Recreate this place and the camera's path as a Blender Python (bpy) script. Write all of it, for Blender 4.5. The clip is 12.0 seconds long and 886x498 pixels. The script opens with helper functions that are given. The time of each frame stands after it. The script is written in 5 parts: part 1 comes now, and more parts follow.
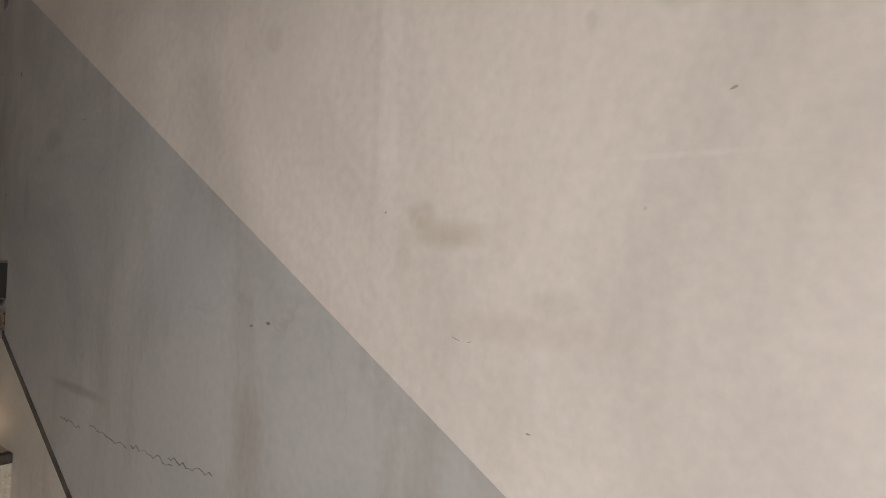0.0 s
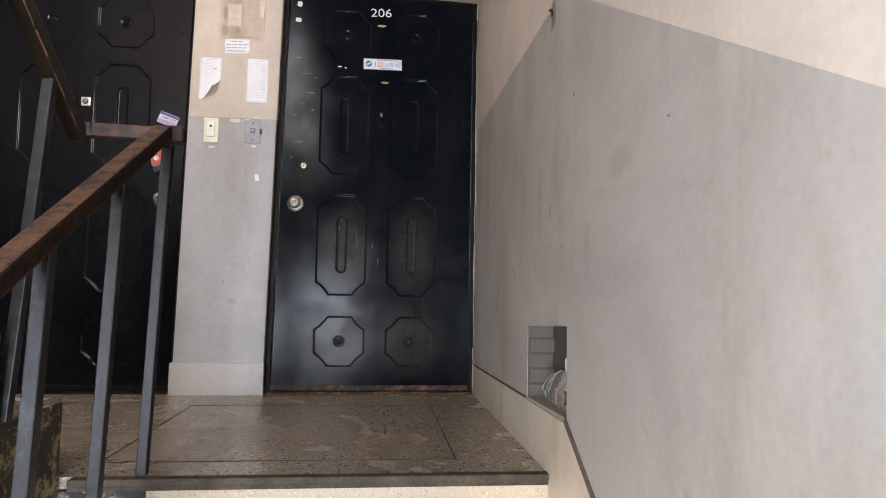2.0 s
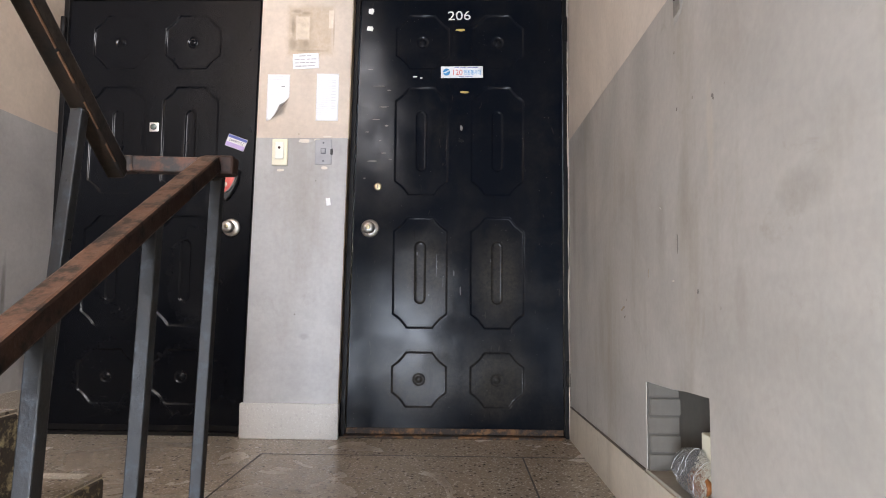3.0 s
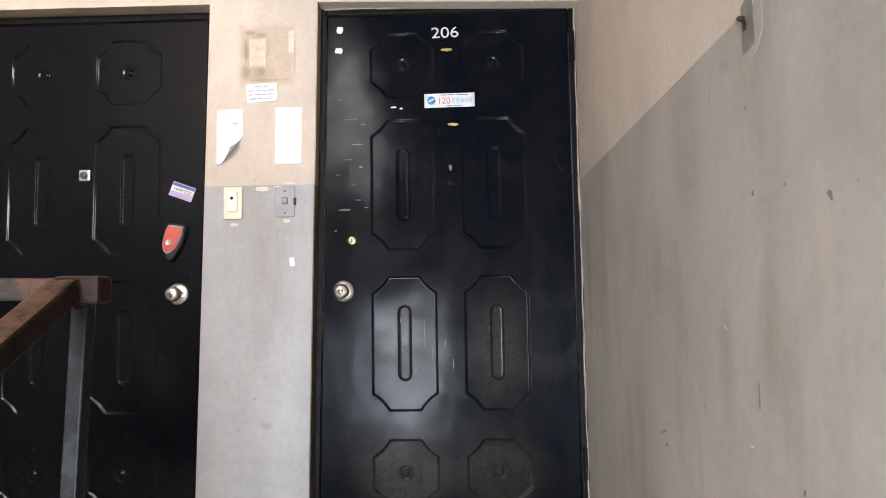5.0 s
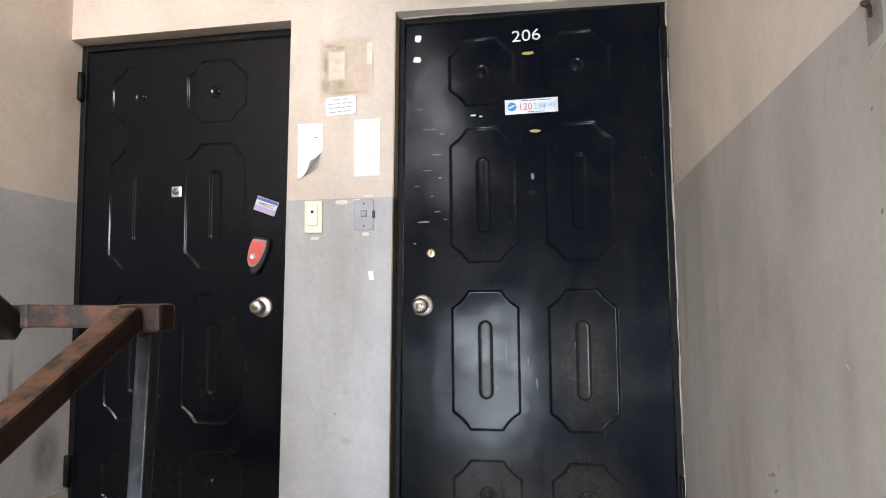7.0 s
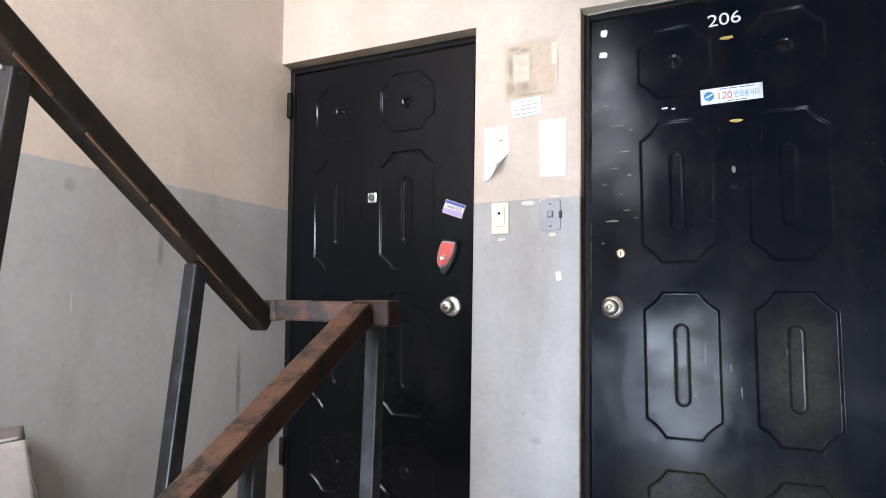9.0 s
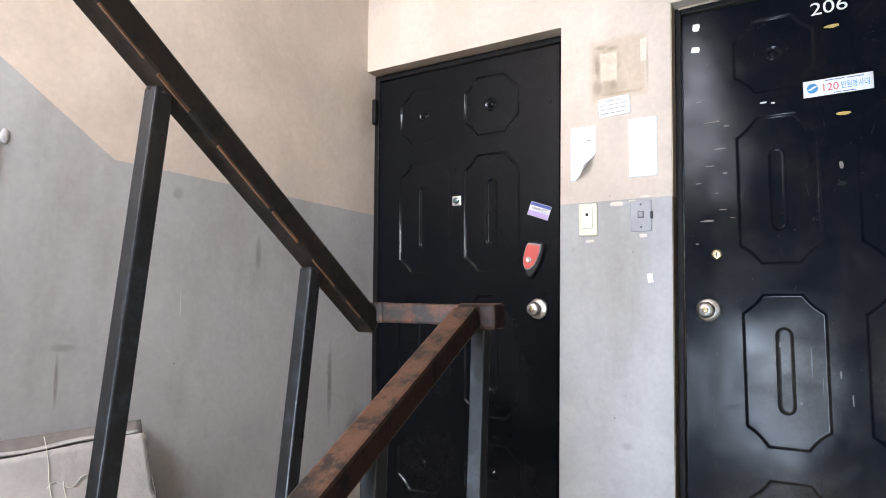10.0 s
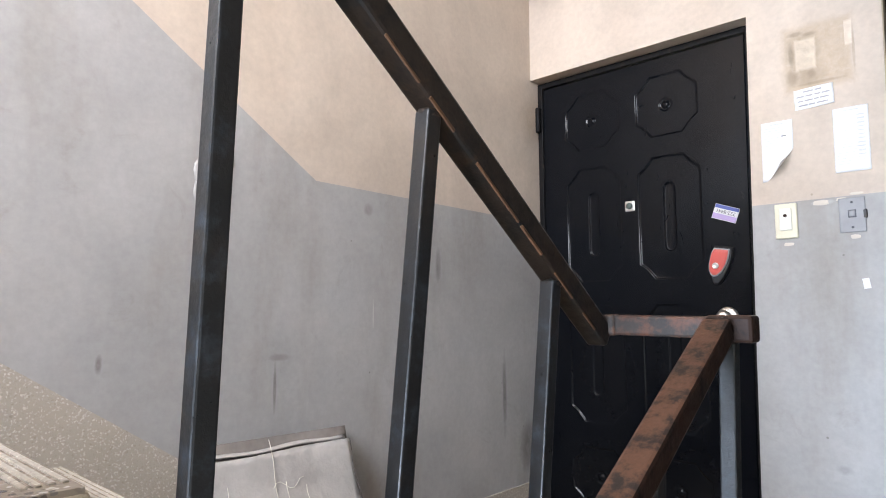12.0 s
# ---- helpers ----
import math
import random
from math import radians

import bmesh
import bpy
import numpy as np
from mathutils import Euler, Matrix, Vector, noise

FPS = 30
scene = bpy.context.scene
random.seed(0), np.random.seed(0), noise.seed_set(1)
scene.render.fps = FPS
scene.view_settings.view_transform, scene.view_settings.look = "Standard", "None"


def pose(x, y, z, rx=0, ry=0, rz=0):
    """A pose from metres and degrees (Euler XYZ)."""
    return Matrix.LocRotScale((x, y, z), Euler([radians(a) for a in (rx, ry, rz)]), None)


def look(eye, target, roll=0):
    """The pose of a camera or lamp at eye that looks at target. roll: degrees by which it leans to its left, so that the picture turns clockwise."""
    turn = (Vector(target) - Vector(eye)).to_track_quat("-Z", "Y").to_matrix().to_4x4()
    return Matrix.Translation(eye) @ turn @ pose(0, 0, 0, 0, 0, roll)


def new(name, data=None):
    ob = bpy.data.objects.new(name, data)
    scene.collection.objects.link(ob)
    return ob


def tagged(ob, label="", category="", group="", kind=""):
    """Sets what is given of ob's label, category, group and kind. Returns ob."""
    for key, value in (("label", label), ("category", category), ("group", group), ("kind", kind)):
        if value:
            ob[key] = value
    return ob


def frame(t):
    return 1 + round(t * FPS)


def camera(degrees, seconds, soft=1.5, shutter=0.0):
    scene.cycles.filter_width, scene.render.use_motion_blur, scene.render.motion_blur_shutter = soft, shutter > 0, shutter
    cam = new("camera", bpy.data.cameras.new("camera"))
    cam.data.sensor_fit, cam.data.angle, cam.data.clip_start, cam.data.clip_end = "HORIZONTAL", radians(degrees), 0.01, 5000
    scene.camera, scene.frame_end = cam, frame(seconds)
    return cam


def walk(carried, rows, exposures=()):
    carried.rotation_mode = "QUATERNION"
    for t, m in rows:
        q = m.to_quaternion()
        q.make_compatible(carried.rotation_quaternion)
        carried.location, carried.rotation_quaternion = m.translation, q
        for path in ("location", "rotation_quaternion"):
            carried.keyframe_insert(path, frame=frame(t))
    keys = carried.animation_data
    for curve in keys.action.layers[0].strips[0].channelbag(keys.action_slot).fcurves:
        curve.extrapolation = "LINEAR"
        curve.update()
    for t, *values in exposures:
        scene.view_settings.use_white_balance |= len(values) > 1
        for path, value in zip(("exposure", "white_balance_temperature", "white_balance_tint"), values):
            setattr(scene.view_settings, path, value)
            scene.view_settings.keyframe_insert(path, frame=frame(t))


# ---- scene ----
cam = camera(70.0, 12.0, 1.0)
PATH = [
    (0, (-0.681, -4.05, 0.49), (0.849, -2.762, 0.517), 2.1),
    (0.3, (-0.643, -3.932, 0.49), (0.689, -2.441, 0.528), 1.7),
    (0.5, (-0.597, -3.854, 0.468), (0.558, -2.223, 0.547), 2.0),
    (0.8, (-0.516, -3.738, 0.484), (0.347, -1.936, 0.576), 1.4),
    (1, (-0.489, -3.69, 0.474), (0.199, -1.816, 0.595), 1.6),
    (1.5, (-0.486, -3.505, 0.461), (-0.109, -1.544, 0.586), 1.4),
    (2, (-0.51, -3.235, 0.511), (-0.3, -1.251, 0.648), 1.0),
    (2.5, (-0.54, -3.078, 0.596), (-0.453, -1.086, 0.749), 0.7),
    (3, (-0.518, -2.907, 0.628), (-0.561, -0.913, 0.782), 0.5),
    (3.2, (-0.506, -2.838, 0.662), (-0.57, -0.846, 0.82), 0.6),
    (4.8, (-0.465, -2.456, 0.899), (-0.53, -0.462, 1.04), -0.7),
    (5, (-0.463, -2.437, 0.923), (-0.521, -0.443, 1.07), -0.9),
    (5.5, (-0.457, -2.408, 0.955), (-0.521, -0.415, 1.111), -1.1),
    (6, (-0.428, -2.377, 0.972), (-0.55, -0.388, 1.138), -1.0),
    (6.5, (-0.427, -2.356, 0.971), (-0.651, -0.375, 1.132), -0.9),
    (7, (-0.431, -2.349, 0.966), (-0.774, -0.385, 1.126), -0.6),
    (9, (-0.51, -2.38, 0.961), (-1.344, -0.57, 1.129), 0.1),
    (9.5, (-0.537, -2.39, 0.962), (-1.47, -0.629, 1.131), 0.2),
    (10, (-0.56, -2.417, 0.963), (-1.591, -0.712, 1.136), 0.2),
    (10.5, (-0.594, -2.448, 0.966), (-1.725, -0.808, 1.143), 0.2),
    (11, (-0.631, -2.474, 0.969), (-1.853, -0.901, 1.152), 0.1),
    (11.5, (-0.675, -2.502, 0.972), (-1.977, -0.996, 1.16), 0.0),
    (12, (-0.724, -2.527, 0.972), (-2.07, -1.061, 1.169), -0.2),
]
EXPOSURES = [(0.0, 1.0, 8000, 24), (0.5, 1.5, 7800, 24), (1.0, 1.98, 7800, 24), (1.5, 2.4, 7800, 24), (2.0, 2.8, 7500, 23), (2.5, 3.07, 7300, 22), (5.0, 3.26, 7450, 20), (7.0, 3.3, 7200, 18), (9.0, 3.41, 6750, 18), (11.0, 3.38, 6700, 17), (12.0, 3.25, 6700, 17)]
walk(cam, [(t, look(eye, target, roll)) for t, eye, target, roll in PATH], EXPOSURES)

# ---- light: daylight from the stairwell windows behind, one low sun through an added pane gap ----
SUN_WAY = Vector((0.45, 1.0, -0.383)).normalized()
sun_data = bpy.data.lights.new("sun", "SUN")
sun_data.energy, sun_data.angle, sun_data.color = 5.0, radians(0.5), (1.0, 0.93, 0.82)
sun = new("sun", sun_data)
sun.matrix_world = look((-4, -10, 4), Vector((-4, -10, 4)) + SUN_WAY)

world = bpy.data.worlds.new("sky")
scene.world = world
world.use_nodes = True
wn = world.node_tree.nodes
sky = wn.new("ShaderNodeTexSky")
sky.sky_type, sky.sun_disc = "NISHITA", False
sky.sun_elevation, sky.sun_rotation = radians(19.2), radians(204.0)
wn["Background"].inputs[1].default_value = 0.1
world.node_tree.links.new(sky.outputs[0], wn["Background"].inputs[0])


def window_light(name, x, y, z, w, h, watts, colour):
    data = bpy.data.lights.new(name, "AREA")
    data.shape, data.size, data.size_y, data.energy, data.color = "RECTANGLE", w, h, watts, colour
    ob = new(name, data)
    ob.matrix_world = pose(x, y, z, 90, 0, 0)
    return ob


window_light("lower_window_daylight", -1.27, -4.66, 0.12, 0.85, 1.2, 27.0, (0.63, 0.815, 1.0))
window_light("upper_window_daylight", -0.96, -4.66, 2.95, 1.62, 1.55, 36.0, (0.78, 0.885, 0.985))


# ---- materials ----
class Nodes:
    """A node material under construction."""

    def __init__(self, name):
        self.m = bpy.data.materials.new(name)
        self.m.use_nodes = True
        self.t = self.m.node_tree
        self.b = self.t.nodes["Principled BSDF"]
        self.co = self.t.nodes.new("ShaderNodeTexCoord").outputs["Object"]

    def link(self, a, b):
        self.t.links.new(a, b)

    def mapped(self, sx, sy, sz):
        n = self.t.nodes.new("ShaderNodeMapping")
        n.inputs["Scale"].default_value = (sx, sy, sz)
        self.link(self.co, n.inputs["Vector"])
        return n.outputs[0]

    def noise(self, scale, detail=4.0, rough=0.55, co=None, warp=0.0):
        n = self.t.nodes.new("ShaderNodeTexNoise")
        n.inputs["Scale"].default_value, n.inputs["Detail"].default_value = scale, detail
        n.inputs["Roughness"].default_value, n.inputs["Distortion"].default_value = rough, warp
        self.link(co or self.co, n.inputs["Vector"])
        return n.outputs["Fac"]

    def cells(self, scale, feature="F1", co=None):
        n = self.t.nodes.new("ShaderNodeTexVoronoi")
        n.feature = feature
        n.inputs["Scale"].default_value = scale
        self.link(co or self.co, n.inputs["Vector"])
        return n

    def ramp(self, fac, stops):
        n = self.t.nodes.new("ShaderNodeValToRGB")
        e = n.color_ramp.elements
        while len(e) < len(stops):
            e.new(0.5)
        for k, (p, c) in zip(e, stops):
            k.position = p
            k.color = (c, c, c, 1) if isinstance(c, (int, float)) else (*c, 1)
        self.link(fac, n.inputs[0])
        return n.outputs[0]

    def mix(self, fac, a, b, kind="MIX"):
        n = self.t.nodes.new("ShaderNodeMix")
        n.data_type, n.blend_type = "RGBA", kind
        for sock, v in ((n.inputs[0], fac), (n.inputs[6], a), (n.inputs[7], b)):
            if isinstance(v, (int, float)):
                sock.default_value = v if sock == n.inputs[0] else (v, v, v, 1)
            elif isinstance(v, tuple):
                sock.default_value = (*v, 1)
            else:
                self.link(v, sock)
        return n.outputs[2]

    def math(self, op, a, b=0.0):
        n = self.t.nodes.new("ShaderNodeMath")
        n.operation = op
        for sock, v in zip(n.inputs, (a, b)):
            if isinstance(v, (int, float)):
                sock.default_value = v
            else:
                self.link(v, sock)
        return n.outputs[0]

    def bump(self, height, distance, strength=1.0):
        n = self.t.nodes.new("ShaderNodeBump")
        n.inputs["Distance"].default_value, n.inputs["Strength"].default_value = distance, strength
        self.link(height, n.inputs["Height"])
        if self.b.inputs["Normal"].is_linked:
            self.link(self.b.inputs["Normal"].links[0].from_socket, n.inputs["Normal"])
        self.link(n.outputs[0], self.b.inputs["Normal"])

    def done(self, colour, rough, metal=0.0, specular=0.5, coat=0.0):
        for key, v in (("Base Color", colour), ("Roughness", rough), ("Metallic", metal), ("Specular IOR Level", specular), ("Coat Weight", coat)):
            if isinstance(v, (int, float)):
                self.b.inputs[key].default_value = v
            elif isinstance(v, tuple):
                self.b.inputs[key].default_value = (*v, 1)
            else:
                self.link(v, self.b.inputs[key])
        return self.m


def shade(c, f):
    return tuple(min(1.0, v * f) for v in c)


def plaster_paint(name, base, dirt, rough, grime=0.5, stains=()):
    """Old roller-painted plaster: trowel waves, streaks, rubbed stains, specks."""
    n = Nodes(name)
    cloud = n.noise(1.7, 5, 0.6, warp=0.6)
    streak = n.noise(1.0, 5, 0.6, n.mapped(4.5, 4.5, 1.1))
    fine = n.noise(55, 3)
    col = n.mix(n.ramp(cloud, [(0.32, 0.0), (0.7, 1.0)]), shade(base, 1.09), shade(base, 0.83))
    col = n.mix(n.math("MULTIPLY", n.ramp(streak, [(0.52, 0.0), (0.74, 1.0)]), grime), col, dirt)
    col = n.mix(n.math("MULTIPLY", n.ramp(n.noise(6.5, 6, 0.7, warp=1.2), [(0.6, 0.0), (0.78, 1.0)]), grime * 0.7), col, shade(dirt, 0.9))
    specks = n.cells(16)
    near = n.ramp(specks.outputs["Distance"], [(0.0, 1.0), (0.045, 1.0), (0.075, 0.0)])
    rare = n.ramp(n.noise(7, 1), [(0.62, 0.0), (0.66, 1.0)])
    col = n.mix(n.math("MULTIPLY", n.math("MULTIPLY", near, rare), 0.55), col, shade(dirt, 0.45))
    for at, reach, tint, amount, square in stains:
        wob = n.t.nodes.new("ShaderNodeMapping")
        wob.inputs["Location"].default_value = [-c / r for c, r in zip(at, reach)]
        wob.inputs["Scale"].default_value = [1 / r for r in reach]
        n.link(n.co, wob.inputs["Vector"])
        if square:
            xyz = n.t.nodes.new("ShaderNodeSeparateXYZ")
            n.link(wob.outputs[0], xyz.inputs[0])
            ax = [n.math("ABSOLUTE", xyz.outputs[k]) for k in range(3)]
            far = n.math("MAXIMUM", n.math("MAXIMUM", ax[0], ax[1]), ax[2])
        else:
            d = n.t.nodes.new("ShaderNodeVectorMath")
            d.operation = "LENGTH"
            n.link(wob.outputs[0], d.inputs[0])
            far = d.outputs["Value"]
        wet = n.noise(26 if square else 14, 5, 0.7, warp=0.8)
        edge = n.math("ADD", n.math("MULTIPLY", far, 0.6), n.math("MULTIPLY", wet, 0.25 if square else 0.55))
        mask = n.ramp(edge, [(0.62, 1.0), (0.74, 0.0)] if square else [(0.5, 1.0), (0.8, 0.0)])
        col = n.mix(n.math("MULTIPLY", mask, n.math("MULTIPLY", n.ramp(wet, [(0.3, 0.45), (0.65, 1.0)]), amount)), col, tint)
    col = n.mix(0.12, col, n.ramp(fine, [(0.3, 0.25), (0.7, 1.0)]), "MULTIPLY")
    n.bump(n.noise(3.2, 3, 0.5, warp=0.5), 0.014, 0.4)
    n.bump(n.noise(20, 3), 0.0008, 0.5)
    n.bump(fine, 0.0004, 0.5)
    r = n.ramp(cloud, [(0.3, rough - 0.06), (0.7, rough + 0.08)])
    return n.done(col, r, specular=0.4)


def terrazzo(name, matrix, chips, rough, wear, size=95.0, relief=0.0006):
    n = Nodes(name)
    warp = n.t.nodes.new("ShaderNodeTexNoise")
    warp.inputs["Scale"].default_value = size * 0.9
    n.link(n.co, warp.inputs["Vector"])
    push = n.t.nodes.new("ShaderNodeVectorMath")
    push.operation = "MULTIPLY_ADD"
    push.inputs[1].default_value = (0.012, 0.012, 0.012)
    n.link(warp.outputs["Color"], push.inputs[0])
    n.link(n.co, push.inputs[2])
    v = n.cells(size, co=push.outputs[0])
    big = n.cells(size * 0.5, co=push.outputs[0])
    chip = n.ramp(v.outputs["Color"], [(0.0, chips[0]), (0.4, chips[1]), (0.7, chips[2]), (1.0, chips[0])])
    grey = n.t.nodes.new("ShaderNodeSeparateColor")
    n.link(v.outputs["Color"], grey.inputs[0])
    some = n.ramp(grey.outputs[1], [(0.35, 0.0), (0.4, 1.0)])
    inside = n.ramp(v.outputs["Distance"], [(0.36, 1.0), (0.46, 0.0)])
    col = n.mix(n.math("MULTIPLY", some, inside), matrix, chip)
    g2 = n.t.nodes.new("ShaderNodeSeparateColor")
    n.link(big.outputs["Color"], g2.inputs[0])
    col = n.mix(n.math("MULTIPLY", n.ramp(g2.outputs[0], [(0.7, 0.0), (0.74, 1.0)]), n.ramp(big.outputs["Distance"], [(0.3, 1.0), (0.4, 0.0)])), col, chips[1])
    worn = n.noise(2.6, 5, 0.6, warp=0.8)
    col = n.mix(n.ramp(worn, [(0.35, 0.05), (0.75, 0.32)]), col, wear, "MULTIPLY")
    n.bump(v.outputs["Distance"], relief, 0.7)
    n.bump(n.noise(9, 4), 0.0006, 0.35)
    return n.done(col, n.ramp(worn, [(0.3, rough - 0.02), (0.7, rough + 0.06)]), specular=0.45)


def gloss_door(name, base, rough, dusty, gloss):
    """Black-blue enamel on pressed steel: brushed waves, scuffs and dust."""
    n = Nodes(name)
    wave = n.noise(3.0, 5, 0.6, warp=0.7)
    fine = n.noise(120, 3)
    rub = n.noise(1.0, 6, 0.65, n.mapped(14, 14, 3))
    col = n.mix(n.math("MULTIPLY", n.ramp(rub, [(0.5, 0.0), (0.8, 1.0)]), 0.5 * dusty), base, (0.011, 0.0105, 0.010))
    dust = n.math("MULTIPLY", n.ramp(n.noise(4.0, 6, 0.7, warp=0.5), [(0.45, 0.0), (0.75, 1.0)]), n.ramp(n.noise(45, 4, 0.7), [(0.35, 0.3), (0.65, 1.0)]))
    dust = n.math("MULTIPLY", dust, 0.45)
    # dust on the lower panels; its pale colour also holds their hazy window glow
    for at, reach in (((-0.18, 0.0, 0.27), (0.24, 1.0, 0.2)), ((0.17, 0.0, 0.26), (0.2, 1.0, 0.2)), ((-0.16, 0.0, 0.72), (0.16, 1.0, 0.25)), ((0.18, 0.0, 0.72), (0.13, 1.0, 0.25))):
        m = n.t.nodes.new("ShaderNodeMapping")
        m.inputs["Location"].default_value = [-c / r for c, r in zip(at, reach)]
        m.inputs["Scale"].default_value = [1 / r for r in reach]
        n.link(n.co, m.inputs["Vector"])
        d = n.t.nodes.new("ShaderNodeVectorMath")
        d.operation = "LENGTH"
        n.link(m.outputs[0], d.inputs[0])
        near = n.ramp(n.math("ADD", n.math("MULTIPLY", d.outputs["Value"], 0.55), n.math("MULTIPLY", n.noise(7, 5, 0.7), 0.5)), [(0.5, 1.0), (0.85, 0.0)])
        dust = n.math("MAXIMUM", dust, n.math("MULTIPLY", near, n.ramp(n.noise(60, 4, 0.75), [(0.3, 0.35), (0.7, 1.0)])))
    col = n.mix(n.math("MULTIPLY", dust, 0.85 * dusty), col, (0.036, 0.031, 0.025))
    speck = n.math("MULTIPLY", n.ramp(n.cells(38).outputs["Distance"], [(0.0, 1.0), (0.06, 1.0), (0.1, 0.0)]), n.ramp(n.noise(6, 3), [(0.5, 0.0), (0.6, 1.0)]))
    col = n.mix(n.math("MULTIPLY", speck, 0.6 * dusty * dusty), col, (0.09, 0.085, 0.08))
    drip = n.ramp(n.noise(1.0, 3, 0.6, n.mapped(60, 60, 5), 0.6), [(0.66, 0.0), (0.7, 1.0)])
    col = n.mix(n.math("MULTIPLY", drip, 0.5 * dusty), col, (0.004, 0.0035, 0.003))
    scr = n.ramp(n.noise(1.0, 2, 0.5, n.mapped(30, 30, 7), 2.0), [(0.71, 0.0), (0.74, 1.0)])
    col = n.mix(n.math("MULTIPLY", scr, 0.35 * dusty), col, (0.05, 0.043, 0.036))
    n.bump(n.noise(2.4, 3, 0.5), 0.012, 0.35)
    n.bump(n.noise(30, 3), 0.0004, 0.3)
    n.bump(fine, 0.0002, 0.4)
    r = n.math("ADD", n.ramp(wave, [(0.3, rough - 0.02), (0.75, rough + 0.08)]), n.math("MULTIPLY", dust, 0.07 * dusty))
    patch = n.ramp(n.noise(8.0, 4, 0.55, warp=0.3), [(0.36, 0.6), (0.62, 1.35)])
    worn = n.ramp(n.noise(150, 2, 0.6, n.mapped(0.25, 1, 1)), [(0.3, 0.8), (0.7, 1.2)])
    spec = n.math("MULTIPLY", n.math("MULTIPLY", patch, worn), gloss)
    return n.done(col, r, specular=n.mix(dusty, gloss, spec))


def worn_steel(name, paint, under, rust, rough, amount=0.5, metal=0.0, spec=0.3):
    n = Nodes(name)
    big = n.noise(7, 6, 0.7, warp=0.6)
    mid = n.noise(34, 5, 0.7)
    fine = n.noise(170, 3)
    blend = n.math("ADD", n.math("MULTIPLY", mid, 0.6), n.math("MULTIPLY", n.noise(13, 4, 0.6), 0.4))
    col = n.mix(n.ramp(blend, [(0.6 - 0.18 * amount, 0.0), (0.7 - 0.18 * amount, 1.0)]), paint, under)
    col = n.mix(n.math("MULTIPLY", n.ramp(big, [(0.54, 0.0), (0.72, 1.0)]), amount), col, rust)
    col = n.mix(0.35, col, n.ramp(fine, [(0.3, 0.35), (0.7, 1.0)]), "MULTIPLY")
    n.bump(mid, 0.0014, 0.7)
    n.bump(fine, 0.0005, 0.6)
    return n.done(col, n.ramp(mid, [(0.3, rough - 0.1), (0.7, rough + 0.18)]), metal, spec)


def plain(name, base, rough, metal=0.0, vary=0.12, grain=90.0, relief=0.0003, specular=0.5):
    n = Nodes(name)
    a = n.noise(grain * 0.12, 4)
    f = n.noise(grain, 3)
    col = n.mix(n.ramp(a, [(0.3, 0.0), (0.7, 1.0)]), shade(base, 1 + vary), shade(base, 1 - vary))
    col = n.mix(vary, col, n.ramp(f, [(0.3, 0.2), (0.7, 1.0)]), "MULTIPLY")
    n.bump(f, relief, 0.6)
    return n.done(col, n.ramp(a, [(0.3, max(0.03, rough - 0.06)), (0.7, min(1.0, rough + 0.06))]), metal, specular)


